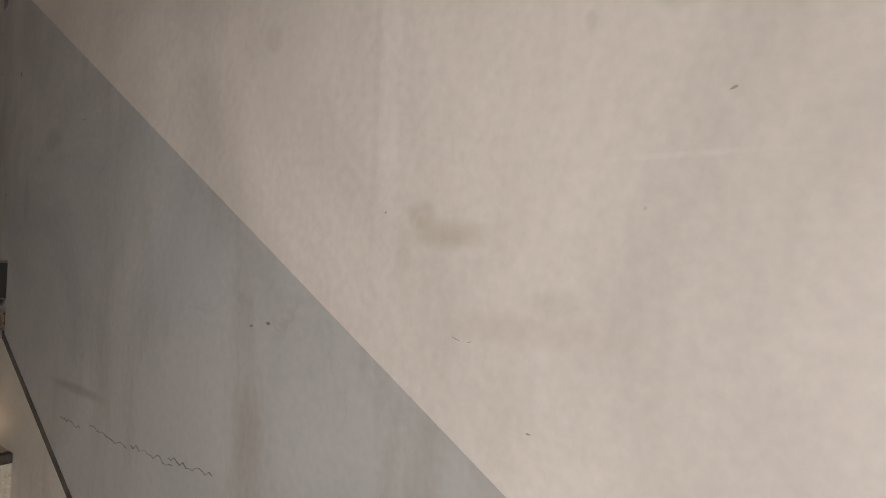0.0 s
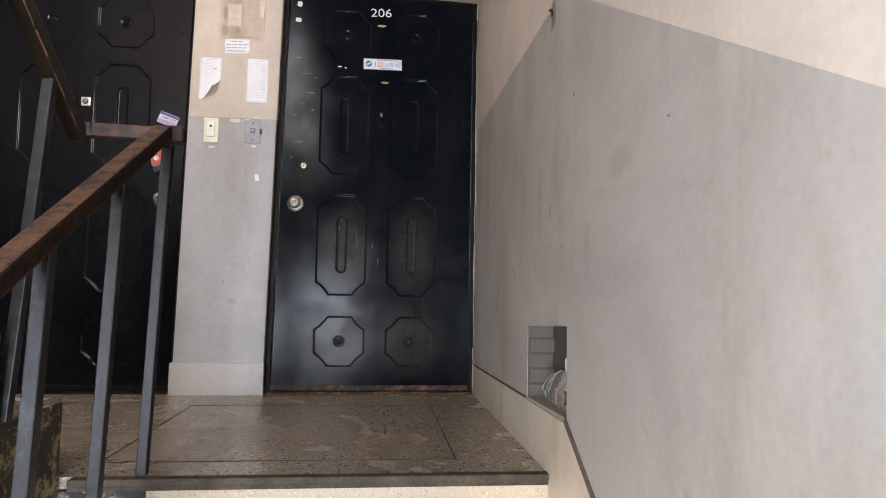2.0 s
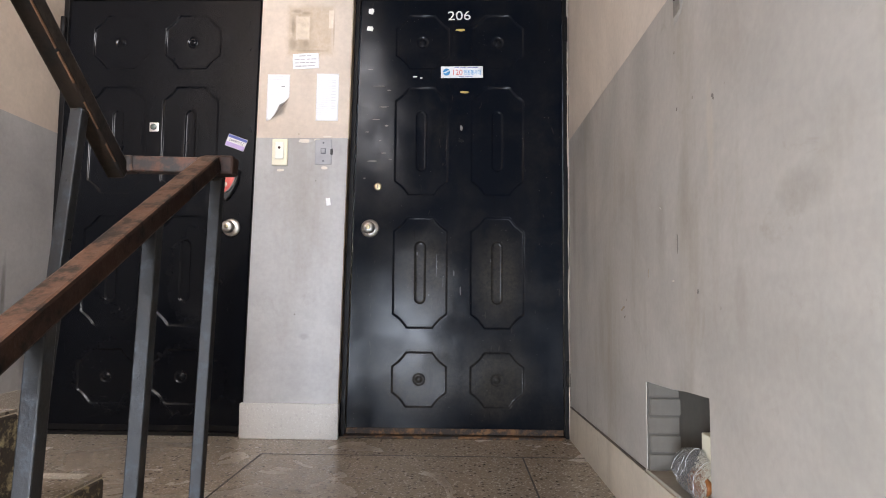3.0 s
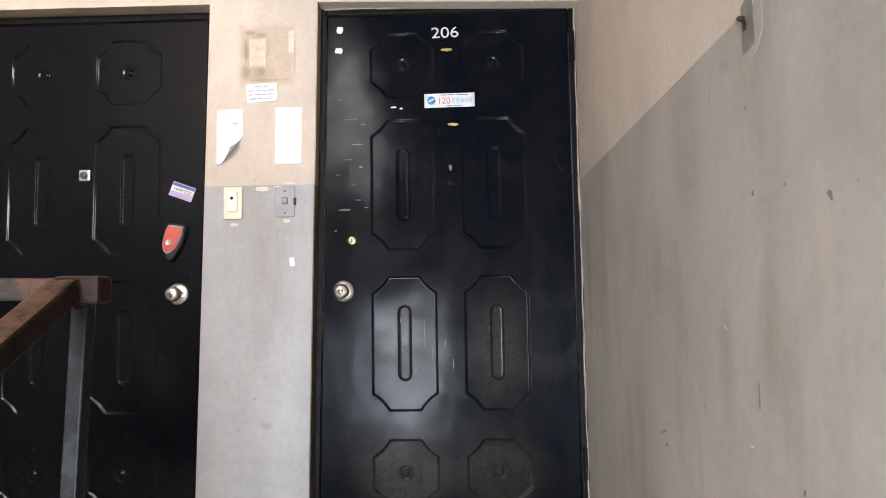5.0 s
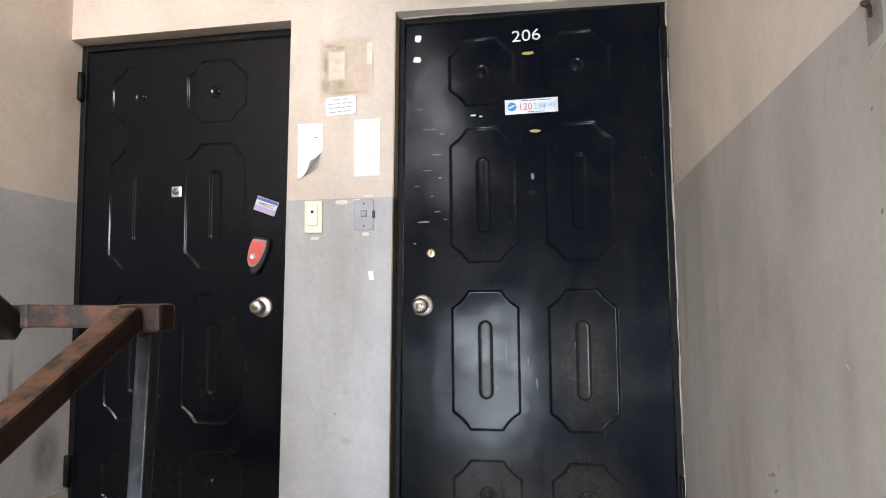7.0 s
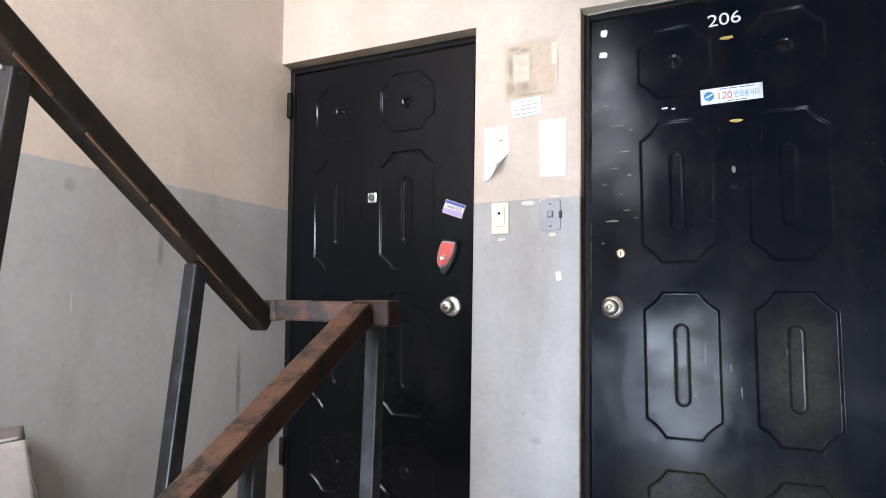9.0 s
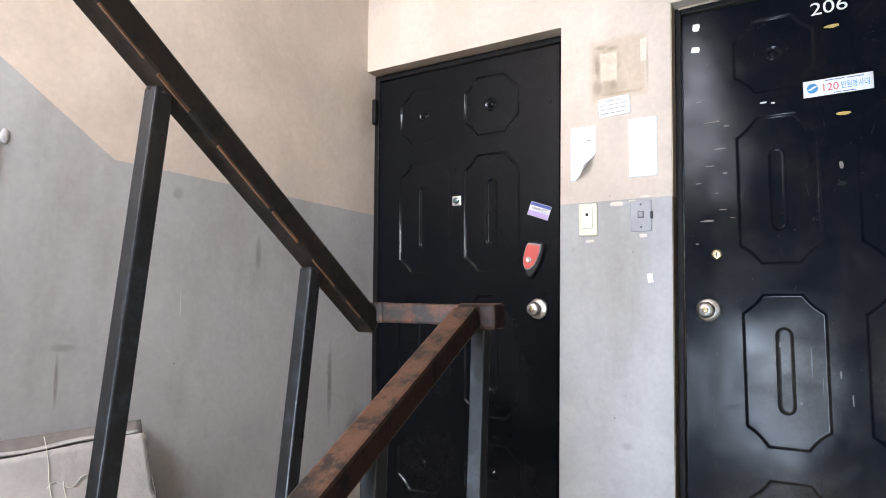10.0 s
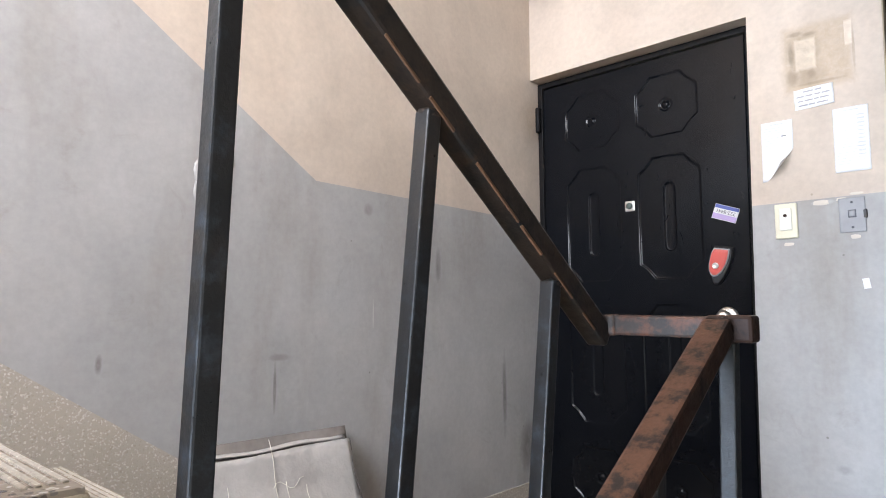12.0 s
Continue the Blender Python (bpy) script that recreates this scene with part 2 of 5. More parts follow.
WEST_X = -2.41
STAINS_AND_RELIEF = (
    ((0.0, -3.485, 0.522), (0.3, 0.10, 0.03), (0.42, 0.35, 0.25), 0.6, False),
    ((0.0, -3.435, 0.55), (0.3, 0.04, 0.028), (0.40, 0.33, 0.24), 0.6, False),
    # plaster ridge: its bright face and its dark edge painted side by side
    ((0.0, -3.36, 0.80), (0.3, 0.035, 0.5), (0.8, 0.69, 0.6), 0.3, False),
    ((0.0, -3.33, 0.80), (0.3, 0.012, 0.6), (0.55, 0.45, 0.36), 0.3, False),
    ((0.0, -3.40, 0.50), (0.3, 0.02, 0.05), (0.47, 0.39, 0.28), 0.35, False),
    ((0.0, -3.62, 0.40), (0.3, 0.22, 0.03), (0.5, 0.4, 0.32), 0.5, False),
    ((0.0, -3.49, 0.522), (0.3, 0.03, 0.012), (0.4, 0.33, 0.23), 0.3, False),
    # dent in the plaster: its shade is put into the colour
    ((0.0, -3.695, 0.777), (0.3, 0.012, 0.022), (0.4, 0.33, 0.26), 0.4, False),
    ((0.0, -3.80, 0.61), (0.3, 0.13, 0.006), (0.72, 0.63, 0.54), 0.25, False),
    ((0.0, -3.657, 0.437), (0.3, 0.05, 0.025), (0.42, 0.35, 0.26), 0.5, False),
    ((0.0, -3.05, 0.88), (0.3, 0.04, 0.04), (0.5, 0.41, 0.32), 0.6, False),
    ((0.0, -3.80, 0.80), (0.3, 0.05, 0.04), (0.42, 0.36, 0.28), 0.7, False),
    ((-1.205, -0.1, 1.862), (0.115, 0.3, 0.128), (0.5, 0.39, 0.28), 0.95, True),
    ((-1.245, -0.1, 1.885), (0.075, 0.3, 0.105), (0.33, 0.25, 0.17), 0.8, False),
    ((-1.235, -0.1, 1.79), (0.07, 0.3, 0.06), (0.33, 0.25, 0.17), 0.6, False),
    ((-1.24, -0.1, 1.875), (0.035, 0.3, 0.06), (0.7, 0.6, 0.48), 0.95, True),
    ((-1.108, -0.1, 1.915), (0.012, 0.3, 0.045), (0.78, 0.68, 0.57), 0.9, True),
    ((-1.27, -0.1, 1.955), (0.035, 0.3, 0.012), (0.22, 0.165, 0.11), 0.6, False),
    ((-1.225, -0.1, 1.945), (0.03, 0.3, 0.010), (0.25, 0.19, 0.13), 0.6, False),
    ((-1.285, -0.1, 1.80), (0.03, 0.3, 0.045), (0.22, 0.165, 0.11), 0.55, False),
    ((-1.225, -0.1, 1.80), (0.022, 0.3, 0.022), (0.22, 0.16, 0.11), 0.5, False),
    ((-1.285, -0.1, 1.88), (0.012, 0.3, 0.06), (0.2, 0.15, 0.1), 0.7, False),
    ((-1.2, -0.1, 1.765), (0.1, 0.3, 0.008), (0.3, 0.22, 0.15), 0.7, False),
    ((-1.095, -0.1, 1.86), (0.006, 0.3, 0.11), (0.3, 0.22, 0.15), 0.6, False),
    ((-2.4, -0.05, 1.88), (0.2, 0.14, 0.16), (0.38, 0.29, 0.2), 0.6, False),
)
GREY_STAINS = (
    ((WEST_X, -1.443, 0.745), (0.2, 0.008, 0.10), (0.13, 0.115, 0.10), 0.75, False),
    ((WEST_X, -1.43, 0.835), (0.2, 0.05, 0.014), (0.18, 0.155, 0.135), 0.6, False),
    ((WEST_X, -0.72, 1.15), (0.2, 0.02, 0.09), (0.14, 0.13, 0.12), 0.7, False),
    ((WEST_X, -0.30, 0.62), (0.2, 0.02, 0.22), (0.12, 0.11, 0.1), 0.7, False),
    ((WEST_X, -0.12, 0.38), (0.2, 0.10, 0.16), (0.12, 0.11, 0.1), 0.75, False),
    ((WEST_X, -1.942, 0.845), (0.2, 0.011, 0.032), (0.15, 0.13, 0.115), 0.75, False),
    ((WEST_X, -1.08, 1.33), (0.2, 0.03, 0.03), (0.2, 0.18, 0.16), 0.6, False),
    ((WEST_X, -1.053, 0.965), (0.2, 0.004, 0.075), (0.62, 0.6, 0.57), 0.8, False),
    ((0.0, -1.30, 0.78), (0.2, 0.05, 0.18), (0.25, 0.21, 0.165), 0.4, False),
    ((0.0, -0.92, 1.02), (0.2, 0.06, 0.2), (0.25, 0.21, 0.165), 0.4, False),
    ((0.0, -0.62, 0.55), (0.2, 0.06, 0.26), (0.25, 0.21, 0.165), 0.4, False),
    ((0.0, -1.74, 0.62), (0.2, 0.035, 0.12), (0.25, 0.21, 0.165), 0.35, False),
    ((0.0, -0.12, 1.0), (0.2, 0.05, 0.4), (0.22, 0.185, 0.15), 0.45, False),
    ((0.0, -1.95, 0.80), (0.2, 0.10, 0.05), (0.22, 0.19, 0.16), 0.45, False),
    ((0.0, -1.70, 1.20), (0.2, 0.16, 0.22), (0.25, 0.22, 0.19), 0.4, False),
    ((0.0, -1.15, 1.22), (0.2, 0.12, 0.3), (0.24, 0.21, 0.18), 0.4, False),
    ((0.0, -0.35, 0.9), (0.2, 0.10, 0.5), (0.24, 0.21, 0.18), 0.35, False),
    ((0.0, -1.62, 0.98), (0.2, 0.025, 0.16), (0.55, 0.46, 0.34), 0.4, False),
    ((0.0, -2.2, 0.1), (0.2, 0.25, 0.02), (0.2, 0.17, 0.14), 0.6, False),
    ((0.0, -2.75, 0.45), (0.2, 0.3, 0.2), (0.44, 0.42, 0.4), 0.4, False),
    ((-1.215, -0.1, 1.34), (0.05, 0.2, 0.012), (0.6, 0.58, 0.56), 0.7, False),
    ((-1.20, -0.1, 0.45), (0.03, 0.2, 0.02), (0.22, 0.21, 0.2), 0.5, False),
)
BEIGE = plaster_paint("cream_wall_paint", (0.625, 0.527, 0.437), (0.47, 0.38, 0.30), 0.62, 0.3, STAINS_AND_RELIEF)
GREY = plaster_paint("grey_wall_paint", (0.418, 0.410, 0.402), (0.27, 0.24, 0.205), 0.5, 0.55, GREY_STAINS)
# same grey paint, more streaked; the wall's warm light is put into its colour
EAST_GREY = plaster_paint("warm_lit_grey_wall_paint", (0.425, 0.386, 0.340), (0.28, 0.23, 0.17), 0.5, 0.7, GREY_STAINS)
SKIRT = plaster_paint("cement_skirting", (0.56, 0.48, 0.38), (0.30, 0.24, 0.17), 0.6, 0.6)
GRIME = plain("dirty_ledge", (0.10, 0.075, 0.055), 0.8, vary=0.4, grain=60)
TERRAZZO = terrazzo("landing_terrazzo", (0.34, 0.285, 0.225), ((0.52, 0.47, 0.41), (0.13, 0.105, 0.085), (0.62, 0.57, 0.51)), 0.24, (0.5, 0.43, 0.36), 115.0, 0.001)
RISER = terrazzo("riser_terrazzo", (0.52, 0.44, 0.33), ((0.58, 0.51, 0.40), (0.44, 0.36, 0.26), (0.63, 0.57, 0.47)), 0.55, (0.72, 0.60, 0.45), 150.0, 0.0022)
SKIRT_STONE = terrazzo("skirting_terrazzo", (0.5, 0.48, 0.45), ((0.56, 0.54, 0.52), (0.44, 0.42, 0.40), (0.6, 0.59, 0.57)), 0.5, (0.82, 0.8, 0.77), 150.0, 0.0012)
WEST_STONE = terrazzo("pale_skirting_terrazzo", (0.44, 0.395, 0.335), ((0.52, 0.475, 0.41), (0.36, 0.315, 0.26), (0.66, 0.62, 0.56)), 0.5, (0.8, 0.75, 0.66), 170.0, 0.0025)
NOSING = plain("worn_nosing", (0.085, 0.066, 0.05), 0.75, vary=0.4, grain=70, relief=0.0015, specular=0.2)
JOINT = plain("dark_joint", (0.035, 0.028, 0.022), 0.7, vary=0.3)
BLACK_STAIN = worn_steel("peeling_black_paint", (0.022, 0.02, 0.018), (0.34, 0.29, 0.22), (0.12, 0.09, 0.06), 0.6, 0.35)
STEP_SIDE = worn_steel("peeling_brown_step_side", (0.045, 0.033, 0.024), (0.42, 0.34, 0.2), (0.12, 0.075, 0.04), 0.65, 0.55)
DOOR_OLD = gloss_door("scuffed_black_enamel", (0.0034, 0.0049, 0.0082), 0.15, 1.0, 0.088)
DOOR_NEW = gloss_door("clean_black_enamel", (0.0034, 0.0041, 0.0060), 0.12, 0.08, 0.18)
FRAME = worn_steel("dark_door_frame", (0.009, 0.0085, 0.009), (0.04, 0.032, 0.024), (0.06, 0.036, 0.02), 0.45, 0.2, 0.0, 0.12)
SILL = worn_steel("rusty_threshold", (0.03, 0.022, 0.018), (0.2, 0.1, 0.045), (0.26, 0.12, 0.05), 0.6, 0.6)
# worn patches tinted blue: the window light is put into their colour
POST = worn_steel("grey_post_paint", (0.0125, 0.0125, 0.013), (0.030, 0.036, 0.044), (0.045, 0.029, 0.018), 0.36, 0.45, 0.0, 0.4)
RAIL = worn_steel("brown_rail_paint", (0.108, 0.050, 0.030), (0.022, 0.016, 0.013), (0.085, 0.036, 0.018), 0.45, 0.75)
# darker copy of the rail paint: shade on the sides put into colour
RAIL_SHADED = worn_steel("shaded_brown_rail_paint", (0.026, 0.0125, 0.0085), (0.007, 0.006, 0.0055), (0.05, 0.022, 0.012), 0.5, 0.5, 0.0, 0.15)
RAIL_LINK = worn_steel("rubbed_brown_rail_paint", (0.10, 0.042, 0.026), (0.030, 0.024, 0.021), (0.05, 0.026, 0.018), 0.45, 1.0)
RAIL_DARK = worn_steel("dark_brown_rail_paint", (0.021, 0.0135, 0.0095), (0.008, 0.007, 0.006), (0.085, 0.040, 0.019), 0.42, 0.65)
CHROME = plain("worn_chrome", (0.82, 0.8, 0.76), 0.36, 1.0, 0.08)
LENS = plain("dark_lens", (0.16, 0.2, 0.19), 0.12, 0.6, 0.1)
BRASS = plain("dull_brass", (0.42, 0.35, 0.22), 0.35, 1.0, 0.15)
CREAM = plain("cream_plastic", (0.74, 0.69, 0.53), 0.4, vary=0.05)
PALE = plain("pale_plastic", (0.8, 0.78, 0.68), 0.36, vary=0.04)
OLDGREY = plain("painted_over_plate", (0.33, 0.33, 0.34), 0.5, vary=0.12)
DIRTY_METAL = plain("dull_switch_metal", (0.3, 0.28, 0.25), 0.45, 0.5, 0.2)
PAPER = plain("white_paper", (0.8, 0.8, 0.8), 0.85, vary=0.03, specular=0.2)
INK = plain("grey_print", (0.6, 0.6, 0.62), 0.85, vary=0.05)
MIDINK = plain("worn_grey_print", (0.45, 0.44, 0.44), 0.85, vary=0.2)
DARKINK = plain("dark_print", (0.12, 0.12, 0.14), 0.8)
WHITE = plain("white_enamel", (0.82, 0.8, 0.75), 0.6, vary=0.08)
YELLOW = plain("yellowed_tape", (0.6, 0.42, 0.12), 0.6, vary=0.25)
RED = plain("red_plastic", (0.66, 0.11, 0.09), 0.3, vary=0.06)
REDINK = plain("red_print", (0.75, 0.14, 0.12), 0.6)
BLUEINK = plain("blue_print", (0.06, 0.32, 0.62), 0.6)
LILAC = plain("lilac_print", (0.55, 0.42, 0.72), 0.6)
NAVY = plain("navy_print", (0.1, 0.13, 0.42), 0.6)
BLACK = plain("black_plastic", (0.014, 0.014, 0.015), 0.38)
CARD = plain("grey_cardboard", (0.46, 0.435, 0.41), 0.42, vary=0.12, grain=45, relief=0.005, specular=0.5)
TAPE = plain("shiny_packing_tape", (0.2, 0.18, 0.165), 0.2, vary=0.2, grain=40, relief=0.002)
RESIDUE_DARK = plaster_paint("dark_glue_residue", (0.36, 0.28, 0.2), (0.2, 0.15, 0.1), 0.75, 0.9)
GREY_PATCH = plain("rough_grey_plaster", (0.385, 0.36, 0.325), 0.7, vary=0.15)
BRACKET_DIRT = plain("dirty_bare_plaster", (0.27, 0.24, 0.2), 0.8, vary=0.35)
FILLER = plain("pale_filler", (0.5, 0.42, 0.34), 0.8, vary=0.3)
RUBBED = plain("bare_plaster", (0.66, 0.6, 0.52), 0.8, vary=0.15)
JAMB = worn_steel("brown_jamb_varnish", (0.17, 0.125, 0.075), (0.09, 0.065, 0.04), (0.05, 0.035, 0.024), 0.5, 0.5)
DIRTY_CREAM = plaster_paint("dirty_cream_reveal", (0.46, 0.37, 0.26), (0.24, 0.18, 0.11), 0.6, 0.8)
RUST = plain("rust", (0.05, 0.023, 0.013), 0.8, vary=0.4)
RUST_BRIGHT = plain("orange_rust", (0.15, 0.068, 0.03), 0.75, vary=0.5, grain=45)
SCUFF_AND_GAP = plain("scuff_and_gap_shade", (0.22, 0.19, 0.165), 0.8, vary=0.3)
# whitewash toned down: the niche's shade is put into its colour
BRICK = plaster_paint("shaded_whitewashed_brick", (0.12, 0.105, 0.087), (0.07, 0.06, 0.05), 0.8, 0.8)
CONCRETE = plaster_paint("bare_concrete", (0.4, 0.36, 0.3), (0.2, 0.17, 0.13), 0.75, 0.5)
# concrete darkened to hold the shade inside the niche
SHADED_CONCRETE = plaster_paint("shaded_concrete", (0.085, 0.075, 0.062), (0.04, 0.035, 0.03), 0.8, 0.8)
ORANGE = plain("orange_snack", (0.38, 0.12, 0.025), 0.45, vary=0.4, grain=60)
FOLD_GLINT = plain("film_fold_glint", (0.85, 0.85, 0.85), 0.15, vary=0.05)
ALU = plain("aluminium_sash", (0.6, 0.6, 0.6), 0.4, 0.9)
FROSTED = plain("frosted_pane", (0.8, 0.82, 0.84), 0.6, vary=0.03)

FILM = Nodes("clear_plastic_film")
FILM.b.inputs["Transmission Weight"].default_value = 0.9
FILM.b.inputs["IOR"].default_value = 1.35
FILM.bump(FILM.noise(60, 3, 0.6, warp=2.0), 0.02, 1.0)
CLEAR = FILM.done((0.9, 0.9, 0.9), 0.04)


# ---- mesh helpers ----
def solid(name, bm, material, parent=None, label="", smooth=False):
    me = bpy.data.meshes.new(name)
    bmesh.ops.recalc_face_normals(bm, faces=bm.faces)
    bm.to_mesh(me)
    bm.free()
    for m in material if isinstance(material, (list, tuple)) else (material,):
        me.materials.append(m)
    if smooth:
        for p in me.polygons:
            p.use_smooth = True
    ob = new(name, me)
    if parent is not None:
        ob.parent = parent
    if label:
        ob["label"] = label
    return ob


def part(name, bm, material, parent, label="", smooth=False):
    return solid(name, bm, material, parent, label, smooth)


def add_box(bm, x0, x1, y0, y1, z0, z1, bevel=0.0, segments=1, slot=0, m=None):
    b = bmesh.new()
    bmesh.ops.create_cube(b, size=1.0)
    for v in b.verts:
        v.co = Vector((x0 + (v.co.x + 0.5) * (x1 - x0), y0 + (v.co.y + 0.5) * (y1 - y0), z0 + (v.co.z + 0.5) * (z1 - z0)))
    if bevel:
        bmesh.ops.bevel(b, geom=list(b.edges), offset=bevel, segments=segments, affect="EDGES", profile=0.5)
    merge(bm, b, slot, m)
    return bm


def merge(bm, b, slot=0, m=None):
    vs = [bm.verts.new(m @ v.co if m else v.co) for v in b.verts]
    b.verts.index_update()
    for f in b.faces:
        try:
            g = bm.faces.new([vs[v.index] for v in f.verts])
            g.material_index = slot
        except ValueError:
            pass
    b.free()


def box(x0, x1, y0, y1, z0, z1, bevel=0.0, segments=1):
    return add_box(bmesh.new(), x0, x1, y0, y1, z0, z1, bevel, segments)


def prism(bm, outline, place, depth, slot=0):
    """Extrudes a flat outline. place(u, v, d) gives the point at depth d from 0 to depth."""
    n = len(outline)
    a = [bm.verts.new(place(u, v, 0.0)) for u, v in outline]
    b = [bm.verts.new(place(u, v, depth)) for u, v in outline]
    for f in (bm.faces.new(a), bm.faces.new(list(reversed(b)))):
        f.material_index = slot
    for i in range(n):
        f = bm.faces.new((a[i], a[(i + 1) % n], b[(i + 1) % n], b[i]))
        f.material_index = slot
    return bm


def lathe(bm, profile, m, steps=24, slot=0):
    """Turns (radius, height) pairs about the local z axis."""
    rings = []
    for r, h in profile:
        rings.append([bm.verts.new(m @ Vector((r * math.cos(2 * math.pi * k / steps), r * math.sin(2 * math.pi * k / steps), h))) for k in range(steps)])
    for a, b in zip(rings, rings[1:]):
        for k in range(steps):
            f = bm.faces.new((a[k], a[(k + 1) % steps], b[(k + 1) % steps], b[k]))
            f.material_index, f.smooth = slot, True
    for ring in (rings[0], rings[-1]):
        f = bm.faces.new(ring)
        f.material_index = slot
    return bm


def loops(bm, outlines, cap=True, slot=0):
    """Skins a stack of outlines with equal numbers of points."""
    rings = [[bm.verts.new(p) for p in o] for o in outlines]
    n = len(rings[0])
    for a, b in zip(rings, rings[1:]):
        for k in range(n):
            f = bm.faces.new((a[k], a[(k + 1) % n], b[(k + 1) % n], b[k]))
            f.material_index = slot
    if cap:
        bm.faces.new(rings[-1]).material_index = slot
    return bm


def grid_face(bm, u0, u1, v0, v1, nu, nv, place, slot=0):
    vs = [[bm.verts.new(place(u0 + (u1 - u0) * i / nu, v0 + (v1 - v0) * j / nv)) for j in range(nv + 1)] for i in range(nu + 1)]
    for i in range(nu):
        for j in range(nv):
            f = bm.faces.new((vs[i][j], vs[i + 1][j], vs[i + 1][j + 1], vs[i][j + 1]))
            f.material_index, f.smooth = slot, True
    return vs


def tube(bm, p, q, w, h, bevel=0.006, slot=0):
    """A rounded rectangular bar from p to q; w across, h upright."""
    p, q = Vector(p), Vector(q)
    way = (q - p).normalized()
    side = way.cross(Vector((0, 0, 1)))
    side = side.normalized() if side.length > 1e-3 else Vector((1, 0, 0))
    up = side.cross(way).normalized()
    m = Matrix((side, up, way)).transposed().to_4x4()
    m.translation = p
    return add_box(bm, -w / 2, w / 2, -h / 2, h / 2, 0.0, (q - p).length, bevel, 2, slot, m)


def thing(name, label, category, at=(0, 0, 0), group="", kind=""):
    ob = new(name)
    ob.empty_display_size = 0.05
    ob.location = at
    return tagged(ob, label, category, group, kind)


def words(name, text, size, material, m, parent, depth=0.0004):
    cu = bpy.data.curves.new(name, "FONT")
    cu.body, cu.size, cu.extrude, cu.align_x, cu.align_y = text, size, depth, "CENTER", "CENTER"
    tmp = bpy.data.objects.new(name, cu)
    scene.collection.objects.link(tmp)
    me = bpy.data.meshes.new_from_object(tmp.evaluated_get(bpy.context.evaluated_depsgraph_get()))
    bpy.data.objects.remove(tmp)
    me.transform(m)
    me.materials.clear()
    me.materials.append(material)
    me.name = name
    ob = new(name, me)
    ob.parent = parent
    return ob


# ---- the stairwell: sizes ----
WEST, SOUTH, NORTH = -2.41, -4.75, -0.066        # the east wall is x = 0; doors stand at y = 0
TREAD, RISE, EDGE = 0.302, 0.178, -1.436         # flight coming up from the half landing
FLIGHT_X = -1.105
UP_TREAD, UP_RISE, UP_EDGE, UP_X = 0.306, 0.204, -1.39, -1.345
HALF = -7 * RISE
TOP, ROOF = 2.72, 4.3
BAND = 1.357


def east_band(y):
    return BAND - 0.0092 * y if y > -1.53 else BAND + 0.014 + 0.573 * (y + 1.53)


def east_skirt(y):
    return 0.142 - 0.02 * y if y > -1.57 else 0.172 + 0.60 * (y + 1.57)


def west_band(y):
    return 1.385 if y > -1.305 else 1.40 - 0.66 * (y + 1.305)


def west_skirt(y):
    return 0.215 if y > -1.19 else 0.215 - 0.67 * (y + 1.19)


def structure(ob, label="", category=""):
    return tagged(ob, label, category, kind="structure")


# east wall, with the niche cut through it
HOLE = (-1.585, -1.15, 0.172, 0.418)
bm = bmesh.new()
east = lambda u, v, d: Vector((d, u, v))
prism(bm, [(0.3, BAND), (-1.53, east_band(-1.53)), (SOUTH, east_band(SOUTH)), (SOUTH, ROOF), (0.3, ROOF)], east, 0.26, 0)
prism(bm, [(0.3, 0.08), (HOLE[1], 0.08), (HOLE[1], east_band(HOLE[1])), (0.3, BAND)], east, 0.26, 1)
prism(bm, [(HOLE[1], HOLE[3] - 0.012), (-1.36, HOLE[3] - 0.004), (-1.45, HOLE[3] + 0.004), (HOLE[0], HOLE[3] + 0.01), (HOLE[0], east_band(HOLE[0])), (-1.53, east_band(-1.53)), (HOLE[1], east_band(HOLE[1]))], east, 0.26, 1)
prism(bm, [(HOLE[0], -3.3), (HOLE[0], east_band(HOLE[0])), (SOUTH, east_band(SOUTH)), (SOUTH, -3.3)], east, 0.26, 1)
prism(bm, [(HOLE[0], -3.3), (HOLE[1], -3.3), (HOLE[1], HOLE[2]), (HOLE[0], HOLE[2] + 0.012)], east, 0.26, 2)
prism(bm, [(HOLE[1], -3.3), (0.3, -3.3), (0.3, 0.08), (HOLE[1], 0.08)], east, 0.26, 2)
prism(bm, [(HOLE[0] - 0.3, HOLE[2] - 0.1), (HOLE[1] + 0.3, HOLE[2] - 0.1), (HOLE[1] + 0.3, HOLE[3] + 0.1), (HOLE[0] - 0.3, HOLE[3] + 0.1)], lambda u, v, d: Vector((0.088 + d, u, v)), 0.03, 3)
wall_east = structure(solid("wall_east", bm, (BEIGE, EAST_GREY, CONCRETE, SHADED_CONCRETE)), "plaster wall painted cream above and grey below, scuffed", "wall")

# cement skirting along the east wall, proud of the paint, with a dirty top edge
bm = bmesh.new()
sk = [(NORTH + 0.066, -0.35), (NORTH + 0.066, east_skirt(0.0)), (HOLE[1] + 0.01, east_skirt(HOLE[1])), (-1.57, east_skirt(-1.57)), (SOUTH, east_skirt(SOUTH)), (SOUTH, east_skirt(SOUTH) - 0.6), (-1.57, -0.6)]
prism(bm, sk, lambda u, v, d: Vector((-0.006 + d, u, v)), 0.012, 0)
line = [(NORTH + 0.066, east_skirt(0)), (HOLE[1] + 0.01, east_skirt(HOLE[1])), (HOLE[1] + 0.01, east_skirt(HOLE[1]) + 0.006), (NORTH + 0.066, east_skirt(0) + 0.006)]
prism(bm, line, lambda u, v, d: Vector((-0.004 + d, u, v)), 0.01, 1)
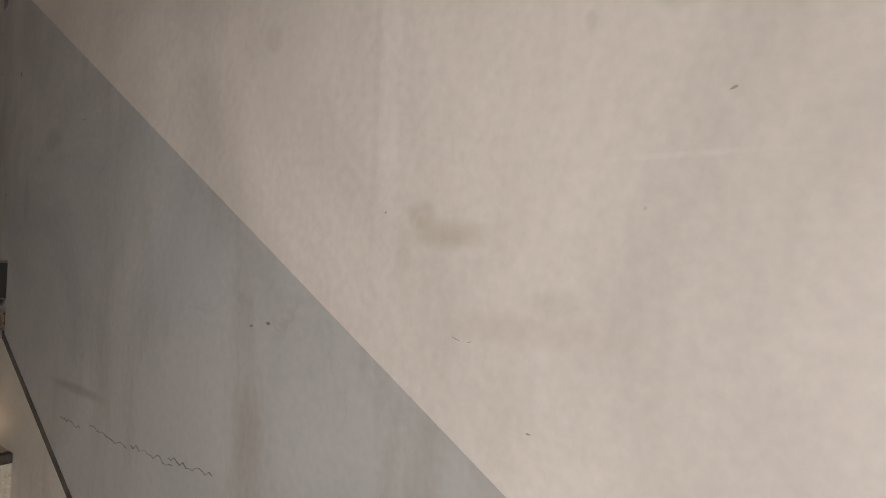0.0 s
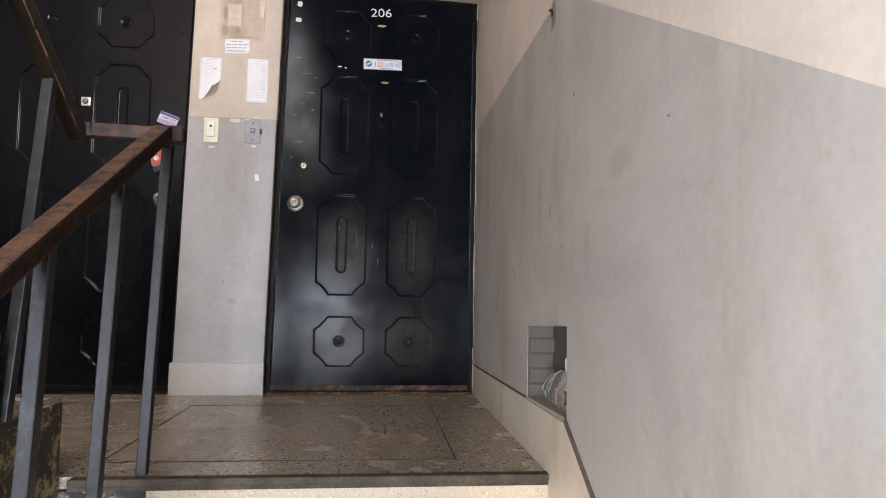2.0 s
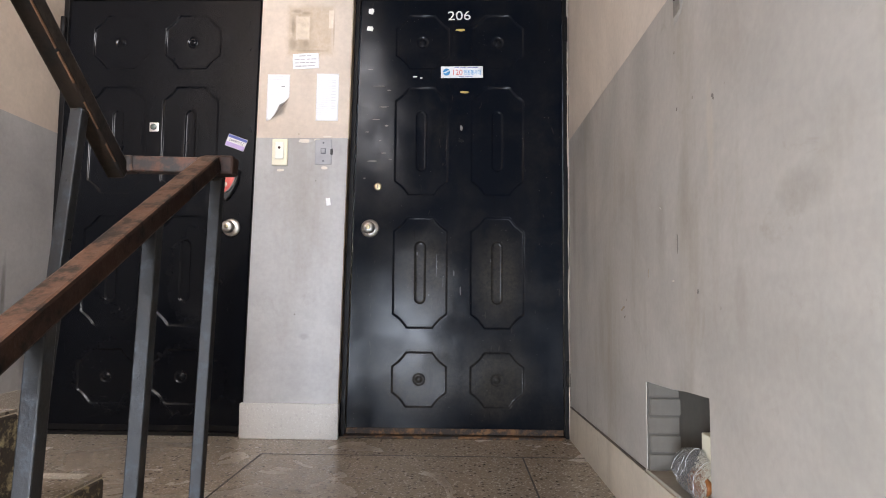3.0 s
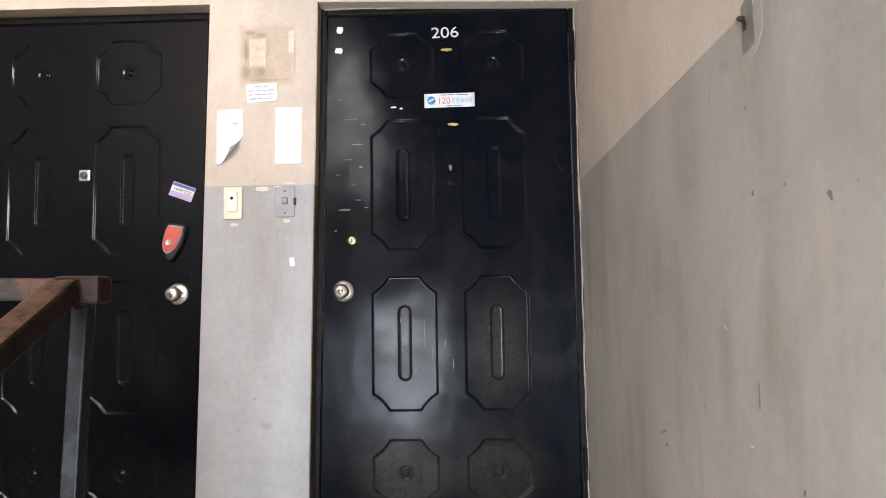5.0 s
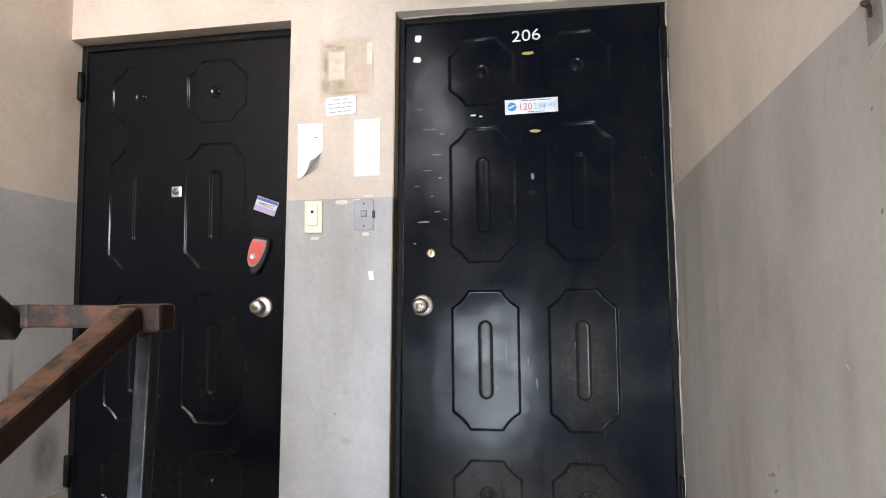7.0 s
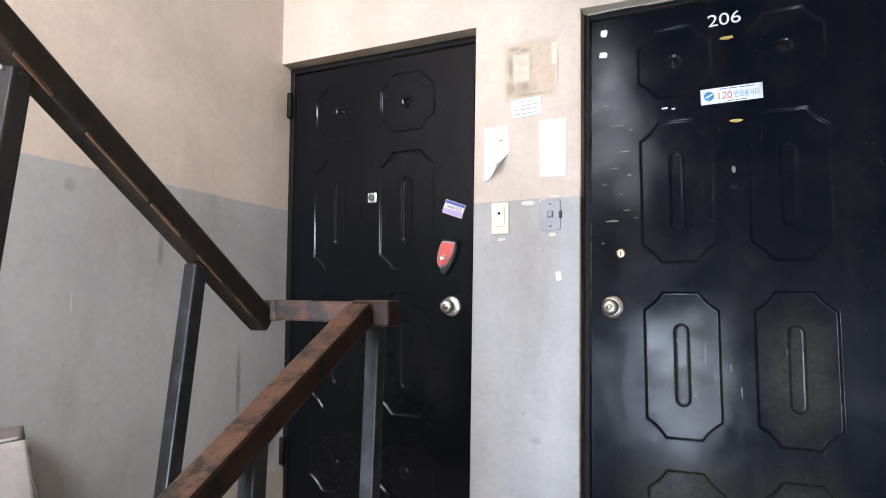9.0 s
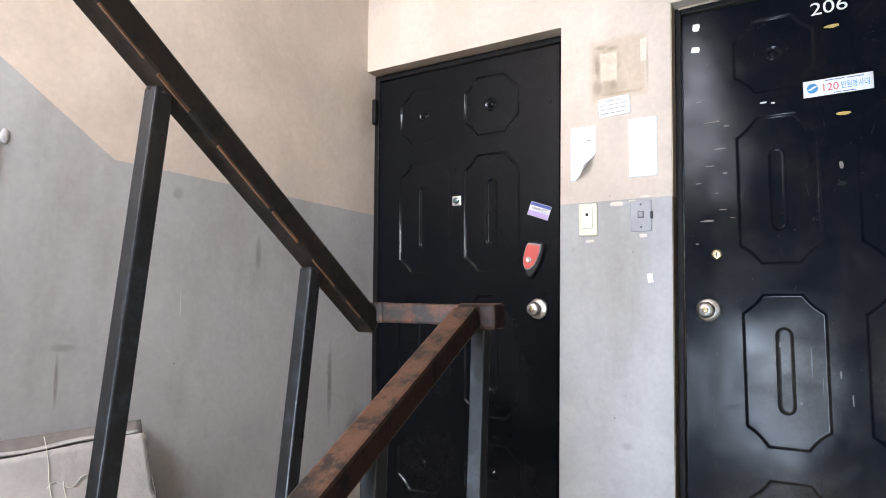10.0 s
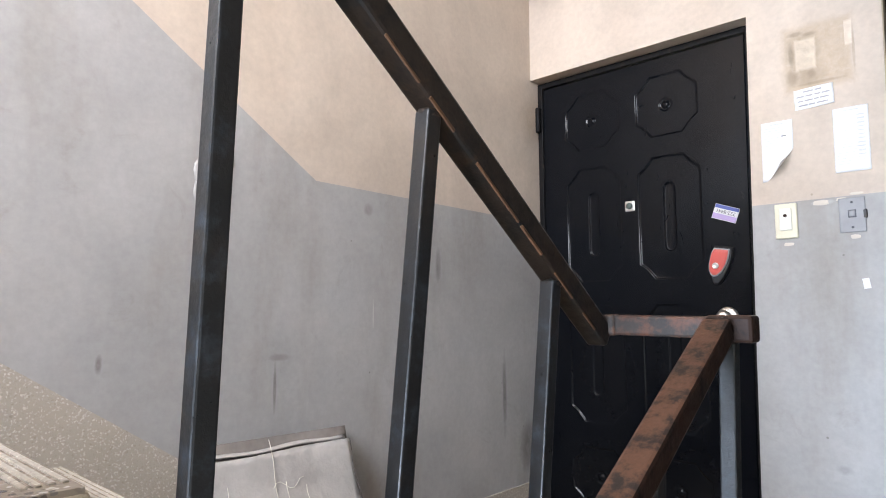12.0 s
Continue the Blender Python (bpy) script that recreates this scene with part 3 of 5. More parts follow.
line = [(-1.572, east_skirt(-1.572)), (SOUTH, east_skirt(SOUTH)), (SOUTH, east_skirt(SOUTH) + 0.021), (-1.572, east_skirt(-1.572) + 0.021)]
prism(bm, line, lambda u, v, d: Vector((-0.004 + d, u, v)), 0.01, 1)
structure(solid("baseboard", bm, (SKIRT, GRIME)), "cream cement skirting following the stairs, dirty top edge", "baseboard")

# west wall
bm = bmesh.new()
west = lambda u, v, d: Vector((WEST - d, u, v))
prism(bm, [(0.3, 1.385), (-1.305, 1.40), (SOUTH, west_band(SOUTH)), (SOUTH, ROOF + 0.1), (0.3, ROOF + 0.1)], west, 0.2, 0)
prism(bm, [(0.3, -3.3), (0.3, 1.385), (-1.305, 1.40), (SOUTH, west_band(SOUTH)), (SOUTH, -3.3)], west, 0.2, 1)
structure(solid("wall_west", bm, (BEIGE, GREY)), "plaster wall painted cream above and grey below", "wall")
bm = bmesh.new()
prism(bm, [(0.0, -0.1), (0.0, 0.215), (-1.19, 0.215), (SOUTH, west_skirt(SOUTH)), (SOUTH, west_skirt(SOUTH) - 0.8), (-1.19, -0.1)], lambda u, v, d: Vector((WEST + 0.008 - d, u, v)), 0.014, 0)
prism(bm, [(-1.19, 0.215), (SOUTH, west_skirt(SOUTH)), (SOUTH, west_skirt(SOUTH) + 0.007), (-1.19, 0.222)], lambda u, v, d: Vector((WEST + 0.005 - d, u, v)), 0.01, 1)
structure(solid("baseboard", bm, (WEST_STONE, WEST_STONE)), "speckled terrazzo skirting rising with the stairs", "baseboard")

# door wall: pier between the doors, lintel over both
D1 = (WEST, -1.429, 2.07)
LEAN = 0.0175         # the pier and its jambs stand out of plumb
D2 = (-1.008, 0.0, 2.07)
bm = bmesh.new()
north = lambda u, v, d: Vector((u, NORTH + d, v))
prism(bm, [(D1[1] - LEAN * 0.716, 1.354), (D2[0] - LEAN * 0.716, 1.354), (D2[0], 2.07), (D1[1], 2.07)], north, 0.3, 0)
prism(bm, [(D1[1] - LEAN * 2.17, -0.1), (D2[0] - LEAN * 2.17, -0.1), (D2[0] - LEAN * 0.716, 1.354), (D1[1] - LEAN * 0.716, 1.354)], north, 0.3, 1)
prism(bm, [(WEST, 2.076), (D1[1], 2.074), (D1[1], 2.07), (D2[0], 2.07), (0.0, 2.044), (0.0, ROOF), (WEST, ROOF)], north, 0.3, 0)
structure(solid("wall_north", bm, (BEIGE, GREY)), "door wall with cream and grey paint between two doors", "wall")
bm = box(-1.476, -1.036, NORTH - 0.012, NORTH + 0.01, 0.0, 0.155, 0.003)
structure(solid("baseboard", bm, SKIRT_STONE), "pale speckled terrazzo skirting block on the pier", "baseboard")

# south wall with its two window openings
bm = bmesh.new()
south = lambda u, v, d: Vector((u, SOUTH - d, v))
W1 = (-1.78, -0.82, -0.55, 1.27)
W2 = (-1.8, -0.13, 2.12, 3.78)
for z0, z1, w in ((-3.3, W1[2], None), (W1[2], W1[3], W1), (W1[3], W2[2], None), (W2[2], W2[3], W2), (W2[3], ROOF, None)):
    for x0, x1 in ((WEST, 0.0),) if w is None else ((WEST, w[0]), (w[1], 0.0)):
        prism(bm, [(x0, z0), (x1, z0), (x1, z1), (x0, z1)], south, 0.22, 0)
structure(solid("wall_south", bm, BEIGE), "cream plaster wall with stairwell windows", "wall")


def window(name, x0, x1, z0, z1, gap):
    """A frosted aluminium window; gap: (x0, x1, z0, z1) left open to shape the sun's beam."""
    ob = thing(name, "frosted stairwell window in an aluminium frame", "window", ((x0 + x1) / 2, SOUTH - 0.1, z0), kind="structure")
    inv = Matrix.Translation(-ob.location)
    y0, y1 = SOUTH - 0.12, SOUTH - 0.08
    bm = bmesh.new()
    for a in ((x0, x0 + 0.03, z0, z1), (x1 - 0.03, x1, z0, z1), (x0 + 0.03, x1 - 0.03, z0, z0 + 0.03), (x0 + 0.03, x1 - 0.03, z1 - 0.03, z1)):
        add_box(bm, a[0], a[1], y0, y1, a[2], a[3], m=inv)
    part("window_frame", bm, ALU, ob)
    xs = [x0 + 0.03, gap[0], gap[1], x1 - 0.03] if gap else [x0 + 0.03, (x0 + x1) / 2, x1 - 0.03]
    for a, b in zip(xs, xs[1:]):
        bm = bmesh.new()
        if gap and abs(a - gap[0]) < 1e-6:
            add_box(bm, a, b, y0 + 0.015, y1 - 0.015, z0 + 0.03, gap[2], m=inv)
            add_box(bm, a, b, y0 + 0.015, y1 - 0.015, gap[3], z1 - 0.03, m=inv)
            h = gap[3] - gap[2]
            glass = lambda u, v, d: inv @ Vector((u, y0 + 0.015 + d, v))
            # unseen shards, added to cut the sun patch on the riser to shape
            prism(bm, [(a, gap[2]), (a + 0.02, gap[2]), (a + 0.03, gap[2] + 0.3 * h), (a + 0.07, gap[2] + 0.55 * h), (a + 0.095, gap[3]), (a, gap[3])], glass, 0.01)
            prism(bm, [(b, gap[2]), (b - 0.03, gap[2]), (b - 0.012, gap[2] + 0.3 * h), (b - 0.03, gap[2] + 0.6 * h), (b - 0.07, gap[3]), (b, gap[3])], glass, 0.01)
        elif b - a > 0.01:
            add_box(bm, a, b, y0 + 0.015, y1 - 0.015, z0 + 0.03, z1 - 0.03, m=inv)
        part("pane", bm, FROSTED, ob)
    return ob


window("window_1", *W1, (-1.75, -1.53, 1.0, 1.238))
window("window_2", *W2, None)

# landing: slab, worn edge and inlaid border joints
bm = bmesh.new()
add_box(bm, WEST, 0.0, EDGE + 0.03, 0.3, -0.16, 0.0)
floor = structure(solid("floor", bm, TERRAZZO), "brown-grey speckled terrazzo landing with inlaid joints", "floor")
bm = bmesh.new()
add_box(bm, FLIGHT_X - 0.2, 0.0, EDGE - 0.006, EDGE + 0.03, -0.02, 0.0015, 0.005, 2)
add_box(bm, FLIGHT_X - 0.2, 0.0, EDGE + 0.002, EDGE + 0.029, -0.031, -0.0205)
part("nosing", bm, NOSING, floor, "dark worn front edge")
for x0, x1, y0, y1 in ((-0.254, -0.248, -1.26, -0.335), (-1.29, -0.248, -0.341, -0.335), (-1.296, -1.29, -1.26, -0.335), (-1.296, -0.248, -1.266, -1.26), (-0.248, -0.0, -0.341, -0.335)):
    part("joint_strip", box(x0, x1, y0, y1, -0.004, 0.0012), JOINT, floor)
bm = bmesh.new()
add_box(bm, -1.345, FLIGHT_X - 0.05, EDGE + 0.001, EDGE + 0.05, -0.6, -0.031)
part("edge_beam", bm, BLACK_STAIN, floor, "peeling black paint")

# flight coming up along the east wall
flight = thing("stairs_lower", "terrazzo stair flight with pale risers and dark worn nosings", "stairs", (0, EDGE, 0), kind="structure")
inv = Matrix.Translation((0, -EDGE, 0))
for k in range(7):
    y, z = EDGE - TREAD * k, -RISE * k
    bm = add_box(bmesh.new(), FLIGHT_X, -0.0, y + 0.004, y + 0.04, z - RISE, z - (0.03 if k else 0.03), m=inv)
    part("riser", bm, RISER, flight)
    if k:
        bm = add_box(bmesh.new(), FLIGHT_X - 0.04, -0.0, y + 0.02, y + TREAD + 0.01, z - 0.05, z, m=inv)
        part("tread", bm, TERRAZZO, flight)
        bm = add_box(bmesh.new(), FLIGHT_X, -0.0, y - 0.004, y + 0.03, z - 0.03, z + 0.0015, 0.004, 2, m=inv)
        part("nosing", bm, NOSING, flight, "dark worn front edge")
bm = bmesh.new()
prism(bm, [(EDGE, -0.18), (EDGE - 7 * TREAD, HALF - 0.18), (EDGE - 7 * TREAD, HALF - 0.35), (EDGE + 0.2, -0.36), (EDGE + 0.2, -0.18)], lambda u, v, d: inv @ Vector((FLIGHT_X + d, u, v)), -FLIGHT_X)
part("soffit", bm, CONCRETE, flight)
outline = [(EDGE + 0.03, -0.031), (EDGE, -0.031)]
for k in range(1, 7):
    y, z = EDGE - TREAD * k, -RISE * k
    outline += [(y + TREAD, z - 0.002), (y, z - 0.002)]
outline += [(EDGE - 6 * TREAD, HALF), (EDGE - 6 * TREAD, HALF - 0.18), (EDGE + 0.03, -0.3)]
bm = bmesh.new()
prism(bm, outline, lambda u, v, d: inv @ Vector((FLIGHT_X - 0.05 + d, u, v)), 0.05)
part("stringer", bm, BLACK_STAIN, flight, "peeling black paint")

bm = box(WEST, 0.0, SOUTH, EDGE - 6 * TREAD + 0.02, HALF - 0.16, HALF)
structure(solid("floor_half_landing", bm, TERRAZZO), "speckled terrazzo half landing", "floor")

# flight going on up along the west wall
def up_flight(name, label, x0, x1, edge, z_base, count, tread, rise, way):
    ob = thing(name, label, "stairs", (0, edge, z_base), kind="structure")
    inv = Matrix.Translation((0, -edge, -z_base))
    for k in range(count):
        y, z = edge - way * tread * k, z_base + rise * (k + 1)
        a, b = sorted((y, y - way * (tread + 0.02)))
        part("step", add_box(bmesh.new(), x0, x1, a, b, z - rise - 0.06, z - 0.0, 0.011, 2, m=inv), (RISER if way > 0 else CONCRETE), ob)
        if way > 0:
            part("tread", add_box(bmesh.new(), x0 + 0.004, x1 - 0.004, a + 0.006, b - 0.008, z - 0.01, z + 0.003, m=inv), TERRAZZO, ob)
            for q in range(4):
                part("nosing_rib", add_box(bmesh.new(), x0 + 0.006, x1 - 0.03, b - 0.018 - 0.011 * q, b - 0.012 - 0.011 * q, z + 0.002, z + 0.0055, 0.001, m=inv), WEST_STONE, ob)
            part("step_end", add_box(bmesh.new(), x1 - 0.002, x1 + 0.008, a - 0.001, b - 0.02, z - rise - 0.05, z - 0.004, 0.003, m=inv), STEP_SIDE, ob, "peeling brown paint")
    end = edge - way * tread * count
    bm = bmesh.new()
    prism(bm, [(edge, z_base), (end, z_base + rise * count), (end, z_base + rise * count - 0.2), (edge, z_base - 0.2)], lambda u, v, d: inv @ Vector((x0 + d, u, v - 0.03)), x1 - x0)
    part("soffit", bm, BEIGE, ob)
    return ob


up_flight("stairs_upper", "terrazzo stairs rising on, peeling brown paint on the open ends", WEST, UP_X, UP_EDGE, 0.0, 7, UP_TREAD, UP_RISE, 1)
UP_HALF = 7 * UP_RISE
UP_END = UP_EDGE - 6 * UP_TREAD
structure(solid("floor_upper_half_landing", box(WEST, 0.0, SOUTH, UP_END - 0.26, UP_HALF - 0.16, UP_HALF), BEIGE), "upper half landing slab", "floor")
structure(solid("ceiling", box(WEST, 0.0, UP_EDGE + 0.05, 0.25, TOP, TOP + 0.15), BEIGE), "cream ceiling over the landing", "ceiling")
structure(solid("ceiling_stairwell", box(WEST - 0.2, 0.26, SOUTH - 0.22, 0.25, ROOF, ROOF + 0.15), BEIGE), "cream ceiling of the stairwell", "ceiling")
up_flight("stairs_down", "stair flight going down to the storey below", WEST, UP_X, UP_EDGE, HALF - 7 * RISE, 7, TREAD * 0.95, RISE, 1)
up_flight("stairs_above", "cream underside of the stair flight to the storey above", FLIGHT_X, 0.0, UP_END - 0.26, UP_HALF, 7, 0.3, UP_RISE, -1)
structure(solid("floor_storey_below", box(WEST, 0.0, SOUTH, 0.3, 2 * HALF - 0.3, 2 * HALF - 0.1), TERRAZZO), "terrazzo floor of the storey below", "floor")
structure(solid("wall_north_below", box(WEST, 0.0, -0.2, 0.3, 2 * HALF - 0.2, -0.16), GREY), "grey wall of the storey below", "wall")

# bricks showing in the side of the niche
course = (HOLE[3] - HOLE[2]) / 5
brick_bm = bmesh.new()
add_box(brick_bm, 0.004, 0.086, -0.012, 0.0, 0.002, course - 0.003, 0.002)
part("mortar_bed", box(0.002, 0.087, HOLE[1] - 0.006, HOLE[1] - 0.0005, HOLE[2] + 0.002, HOLE[3] - 0.002), SHADED_CONCRETE, wall_east)
brick_ob = None
for k in range(5):
    if brick_ob is None:
        brick_ob = part("brick", brick_bm, BRICK, wall_east)
        ob = brick_ob
    else:
        ob = new("brick", brick_ob.data)
        ob.parent = wall_east
    ob.location = (0.004 * (k % 2), HOLE[1] + 0.002 * (k % 3), HOLE[2] + course * k - 0.004)


# ---- doors ----
def panel_outline(x0, x1, z0, z1, cut, inset, y, steps=6):
    """A rectangle with hollow cut corners, drawn in by inset."""
    x0, x1, z0, z1 = x0 + inset, x1 - inset, z0 + inset, z1 - inset
    c = cut - inset * 0.42
    pts = []
    for cx, cz, a, b in ((x1, z0, (-c, 0), (0, c)), (x1, z1, (0, -c), (-c, 0)), (x0, z1, (c, 0), (0, -c)), (x0, z0, (0, c), (c, 0))):
        for k in range(steps + 1):
            t = k / steps
            bow = 0.12 * math.sin(math.pi * t) * c * 0.5
            sx, sz = (-1 if cx == x1 else 1), (-1 if cz == z1 else 1)
            pts.append(Vector((cx + a[0] * (1 - t) + b[0] * t + sx * bow, y, cz + a[1] * (1 - t) + b[1] * t + sz * bow)))
    return pts


def stadium(xc, w, z0, z1, inset, y, steps=8):
    r = w / 2 - inset
    pts = []
    for k in range(steps + 1):
        a = math.pi * k / steps
        pts.append(Vector((xc + r * math.cos(a), y, z1 - w / 2 + r * math.sin(a))))
    for k in range(steps + 1):
        a = math.pi + math.pi * k / steps
        pts.append(Vector((xc + r * math.cos(a), y, z0 + w / 2 + r * math.sin(a))))
    return pts


def ring_at(xc, zc, r, y, steps=24):
    return [Vector((xc + r * math.cos(2 * math.pi * k / steps), y, zc + r * math.sin(2 * math.pi * k / steps))) for k in range(steps)]


def sheet_with_holes(bm, outer, holes):
    """Fills a flat outline, leaving the holes open."""
    b = bmesh.new()
    for ring in [outer] + holes:
        vs = [b.verts.new(p) for p in ring]
        for k in range(len(vs)):
            b.edges.new((vs[k], vs[(k + 1) % len(vs)]))
    bmesh.ops.triangle_fill(b, edges=list(b.edges), use_beauty=True, use_dissolve=False)
    merge(bm, b)


GROOVE = ((0.0, 0.0), (0.0016, 0.0004), (0.0036, 0.0017), (0.006, 0.0037), (0.008, 0.0049), (0.0102, 0.0054), (0.0125, 0.0054))
SLOT = ((0.0, 0.0054), (0.0014, 0.0058), (0.003, 0.0070), (0.005, 0.0088), (0.0072, 0.0101), (0.0105, 0.0108), (0.015, 0.0111))
DIMPLE = ((0.030, 0.0054), (0.027, 0.0062), (0.024, 0.0080), (0.020, 0.0088), (0.0165, 0.0082), (0.0135, 0.0060), (0.010, 0.0036), (0.006, 0.0022), (0.002, 0.0018))
ROWS_Z = ((1.70, 1.967, False), (1.10, 1.618, True), (0.485, 1.002, True), (0.13, 0.384, False))


def pressed_door(name, label, x0, x1, z1, columns, skin, hinge_x, knob_x):
    """A pressed steel flat door: leaf, frame, eight embossed panels, hinges and knob."""
    base = Vector(((x0 + x1) / 2, 0.0, 0.0))
    inv = Matrix.Translation(-base)
    ob = thing(name, label, "door", base, kind="structure")
    f = 0.026
    bm = add_box(bmesh.new(), x0 + f + 0.004, x1 - f - 0.004, 0.0115, 0.045, 0.012, z1 - f - 0.006)
    rim = [(x0 + f + 0.004, 0.012), (x1 - f - 0.004, 0.012), (x1 - f - 0.004, z1 - f - 0.006), (x0 + f + 0.004, z1 - f - 0.006)]
    loops(bm, [[Vector((x, y, z)) for x, z in rim] for y in (0.0115, 0.002)], False)
    loops(bm, [[Vector((x, y, z)) for x, z in rim] for y in (0.002,)] + [[Vector((x + 0.002 * (1 if k in (0, 3) else -1), 0.0, z + 0.002 * (1 if k < 2 else -1))) for k, (x, z) in enumerate(rim)]], False)
    holes = [panel_outline(cx0, cx1, pz0, pz1, 0.066, 0.0, 0.0) for cx0, cx1 in columns for pz0, pz1, slot in ROWS_Z]
    sheet_with_holes(bm, [Vector((x + 0.002 * (1 if k in (0, 3) else -1), 0.0, z + 0.002 * (1 if k < 2 else -1))) for k, (x, z) in enumerate(rim)], holes)
    for v in bm.verts:
        if (v.co.x < x0 + 0.1) if x1 > -0.5 else (v.co.x > x1 - 0.1):
            v.co.x -= LEAN * (z1 - v.co.z)
    bm.transform(inv)
    leaf = part("door_leaf", bm, skin, ob)
    for a, tilt in (((x0, x0 + f, 0.0, z1), LEAN if x1 > -0.5 else 0.0), ((x1 - f, x1, 0.0, z1), 0.0 if x1 > -0.5 else LEAN)):
        bm = add_box(bmesh.new(), a[0], a[1], -0.005, 0.07, a[2], a[3], 0.003, 2)
        for v in bm.verts:
            v.co.x -= tilt * (z1 - v.co.z)
        bm.transform(inv)
        part("door_frame", bm, FRAME, ob)
    part("door_frame", add_box(bmesh.new(), x0 + f, x1 - f, -0.005, 0.07, z1 - f, z1, 0.003, 2, m=inv), FRAME, ob)
    part("threshold", add_box(bmesh.new(), x0 + f - 0.04 * (x1 > -0.5), x1 - f - 0.04 * (x1 < -0.5), -0.035, 0.07, 0.0, 0.011, 0.002, m=inv), SILL if skin is DOOR_OLD else FRAME, ob)
    part("kick_strip", add_box(bmesh.new(), x0 + f + 0.006 - 0.038 * (x1 > -0.5), x1 - f - 0.006 - 0.038 * (x1 < -0.5), -0.002, 0.02, 0.014, 0.04, 0.001, m=inv), SILL if skin is DOOR_OLD else FRAME, ob)
    for cx0, cx1 in columns:
        for pz0, pz1, slot in ROWS_Z:
            xc, zc = (cx0 + cx1) / 2, (pz0 + pz1) / 2
            hole = stadium(xc, 0.056, zc - 0.146, zc + 0.146, 0.0, 0.0054) if slot else ring_at(xc, zc, DIMPLE[0][0], 0.0054)
            bm = loops(bmesh.new(), [panel_outline(cx0, cx1, pz0, pz1, 0.066, i, y) for i, y in GROOVE], False)
            for face in bm.faces:
                face.smooth = True
            sheet_with_holes(bm, panel_outline(cx0, cx1, pz0, pz1, 0.066, *GROOVE[-1]), [hole])
            bmesh.ops.remove_doubles(bm, verts=bm.verts, dist=0.00005)
            bm.transform(inv)
            pan = part("panel", bm, skin, leaf)
            if slot:
                bm = loops(bmesh.new(), [stadium(xc, 0.056, zc - 0.146, zc + 0.146, i, y) for i, y in SLOT])
            else:
                bm = loops(bmesh.new(), [ring_at(xc, zc, r, y) for r, y in DIMPLE])
            for face in bm.faces:
                face.smooth = len(face.verts) == 4
            bm.transform(inv)
            part("pressed_slot" if slot else "boss", bm, skin, pan)
    for hz in (1.9, 0.3):
        r = 0.008 if x1 > -0.5 else 0.013
        bm = lathe(bmesh.new(), [(r - 0.002, 0.0), (r, 0.004), (r, 0.116), (r - 0.002, 0.12)], inv @ pose(hinge_x, -0.006 - r, hz - 0.07), 12)
        add_box(bm, hinge_x - 0.014, hinge_x + 0.014, -0.008, -0.003, hz - 0.068, hz + 0.048, m=inv)
        part("hinge", bm, FRAME, ob)
    # knob with rose, neck and key barrel
    k = part("door_knob", lathe(bmesh.new(), [(0.041, 0.0), (0.042, 0.004), (0.038, 0.009), (0.026, 0.012), (0.0155, 0.016), (0.0155, 0.026), (0.022, 0.032), (0.0275, 0.040), (0.0285, 0.050), (0.026, 0.061), (0.019, 0.068), (0.001, 0.0695)],
                              inv @ pose(knob_x, -0.0005, 0.945, 90, 0, 0), 28), CHROME, ob, "chrome knob")
    bm = lathe(bmesh.new(), [(0.0105, 0.067), (0.0105, 0.0715), (0.0085, 0.073), (0.001, 0.073)], inv @ pose(knob_x, -0.0005, 0.945, 90, 0, 0), 16)
    part("key_barrel", bm, BRASS, k)
    bm = add_box(bmesh.new(), knob_x - 0.0012, knob_x + 0.0012, -0.0745, -0.0725, 0.945 - 0.005, 0.945 + 0.005, m=inv)
    part("keyway", bm, BLACK, k)
    return ob, inv


door2, inv2 = pressed_door("door_2", "scuffed black enamelled steel door with embossed panels, numbered 206", D2[0], D2[1], D2[2], ((-0.814, -0.558), (-0.457, -0.206)), DOOR_OLD, -0.014, -0.920)
bm = lathe(bmesh.new(), [(0.019, 0.0), (0.019, 0.004), (0.016, 0.007), (0.011, 0.008), (0.001, 0.008)], inv2 @ pose(-0.886, 0, 1.141, 90, 0, 0), 20)
lock = part("deadbolt_lock", bm, BRASS, door2, "dull brass lock cylinder")
part("keyway", add_box(bmesh.new(), -0.8885, -0.8835, -0.0095, -0.0078, 1.132, 1.15, m=inv2), BLACK, lock)
words("door_number", "206", 0.062, WHITE, inv2 @ pose(-0.513, -0.0012, 1.960, 90, -1.5, 0) @ Matrix.Diagonal((1.2, 1.0, 1.0, 1.0)), door2)
for name, za, zb, m in (("jamb_lining", 0.155, 1.352, JAMB), ("jamb_plaster", 1.354, 2.068, DIRTY_CREAM)):
    b = bmesh.new()
    prism(b, [(D2[0] - LEAN * (2.07 - za), za), (D2[0] - LEAN * (2.07 - za) + 0.004, za), (D2[0] - LEAN * (2.07 - zb) + 0.004, zb), (D2[0] - LEAN * (2.07 - zb), zb)],
          lambda u, v, d: inv2 @ Vector((u, NORTH + 0.003 + d, v)), -NORTH - 0.008)
    part(name, b, m, door2)
# uneven line of filler along the jamb and head of the frame
q = random.Random(21)
pts = [(-0.004 - q.uniform(0, 0.003), -0.010 - q.uniform(0, 0.003), 0.02 + 2.03 * k / 30) for k in range(31)]
pts += [(-0.01 - 0.98 * k / 14, -0.010 - q.uniform(0, 0.003), 2.063 + q.uniform(-0.003, 0.002)) for k in range(15)]
bm = bmesh.new()
for a, c in zip(pts, pts[1:]):
    r = q.uniform(0.003, 0.0065)
    tube(bm, a, c, r, r, 0.0)
bm.transform(inv2)
part("filler_line", bm, FILLER, door2, "cracked pale filler")
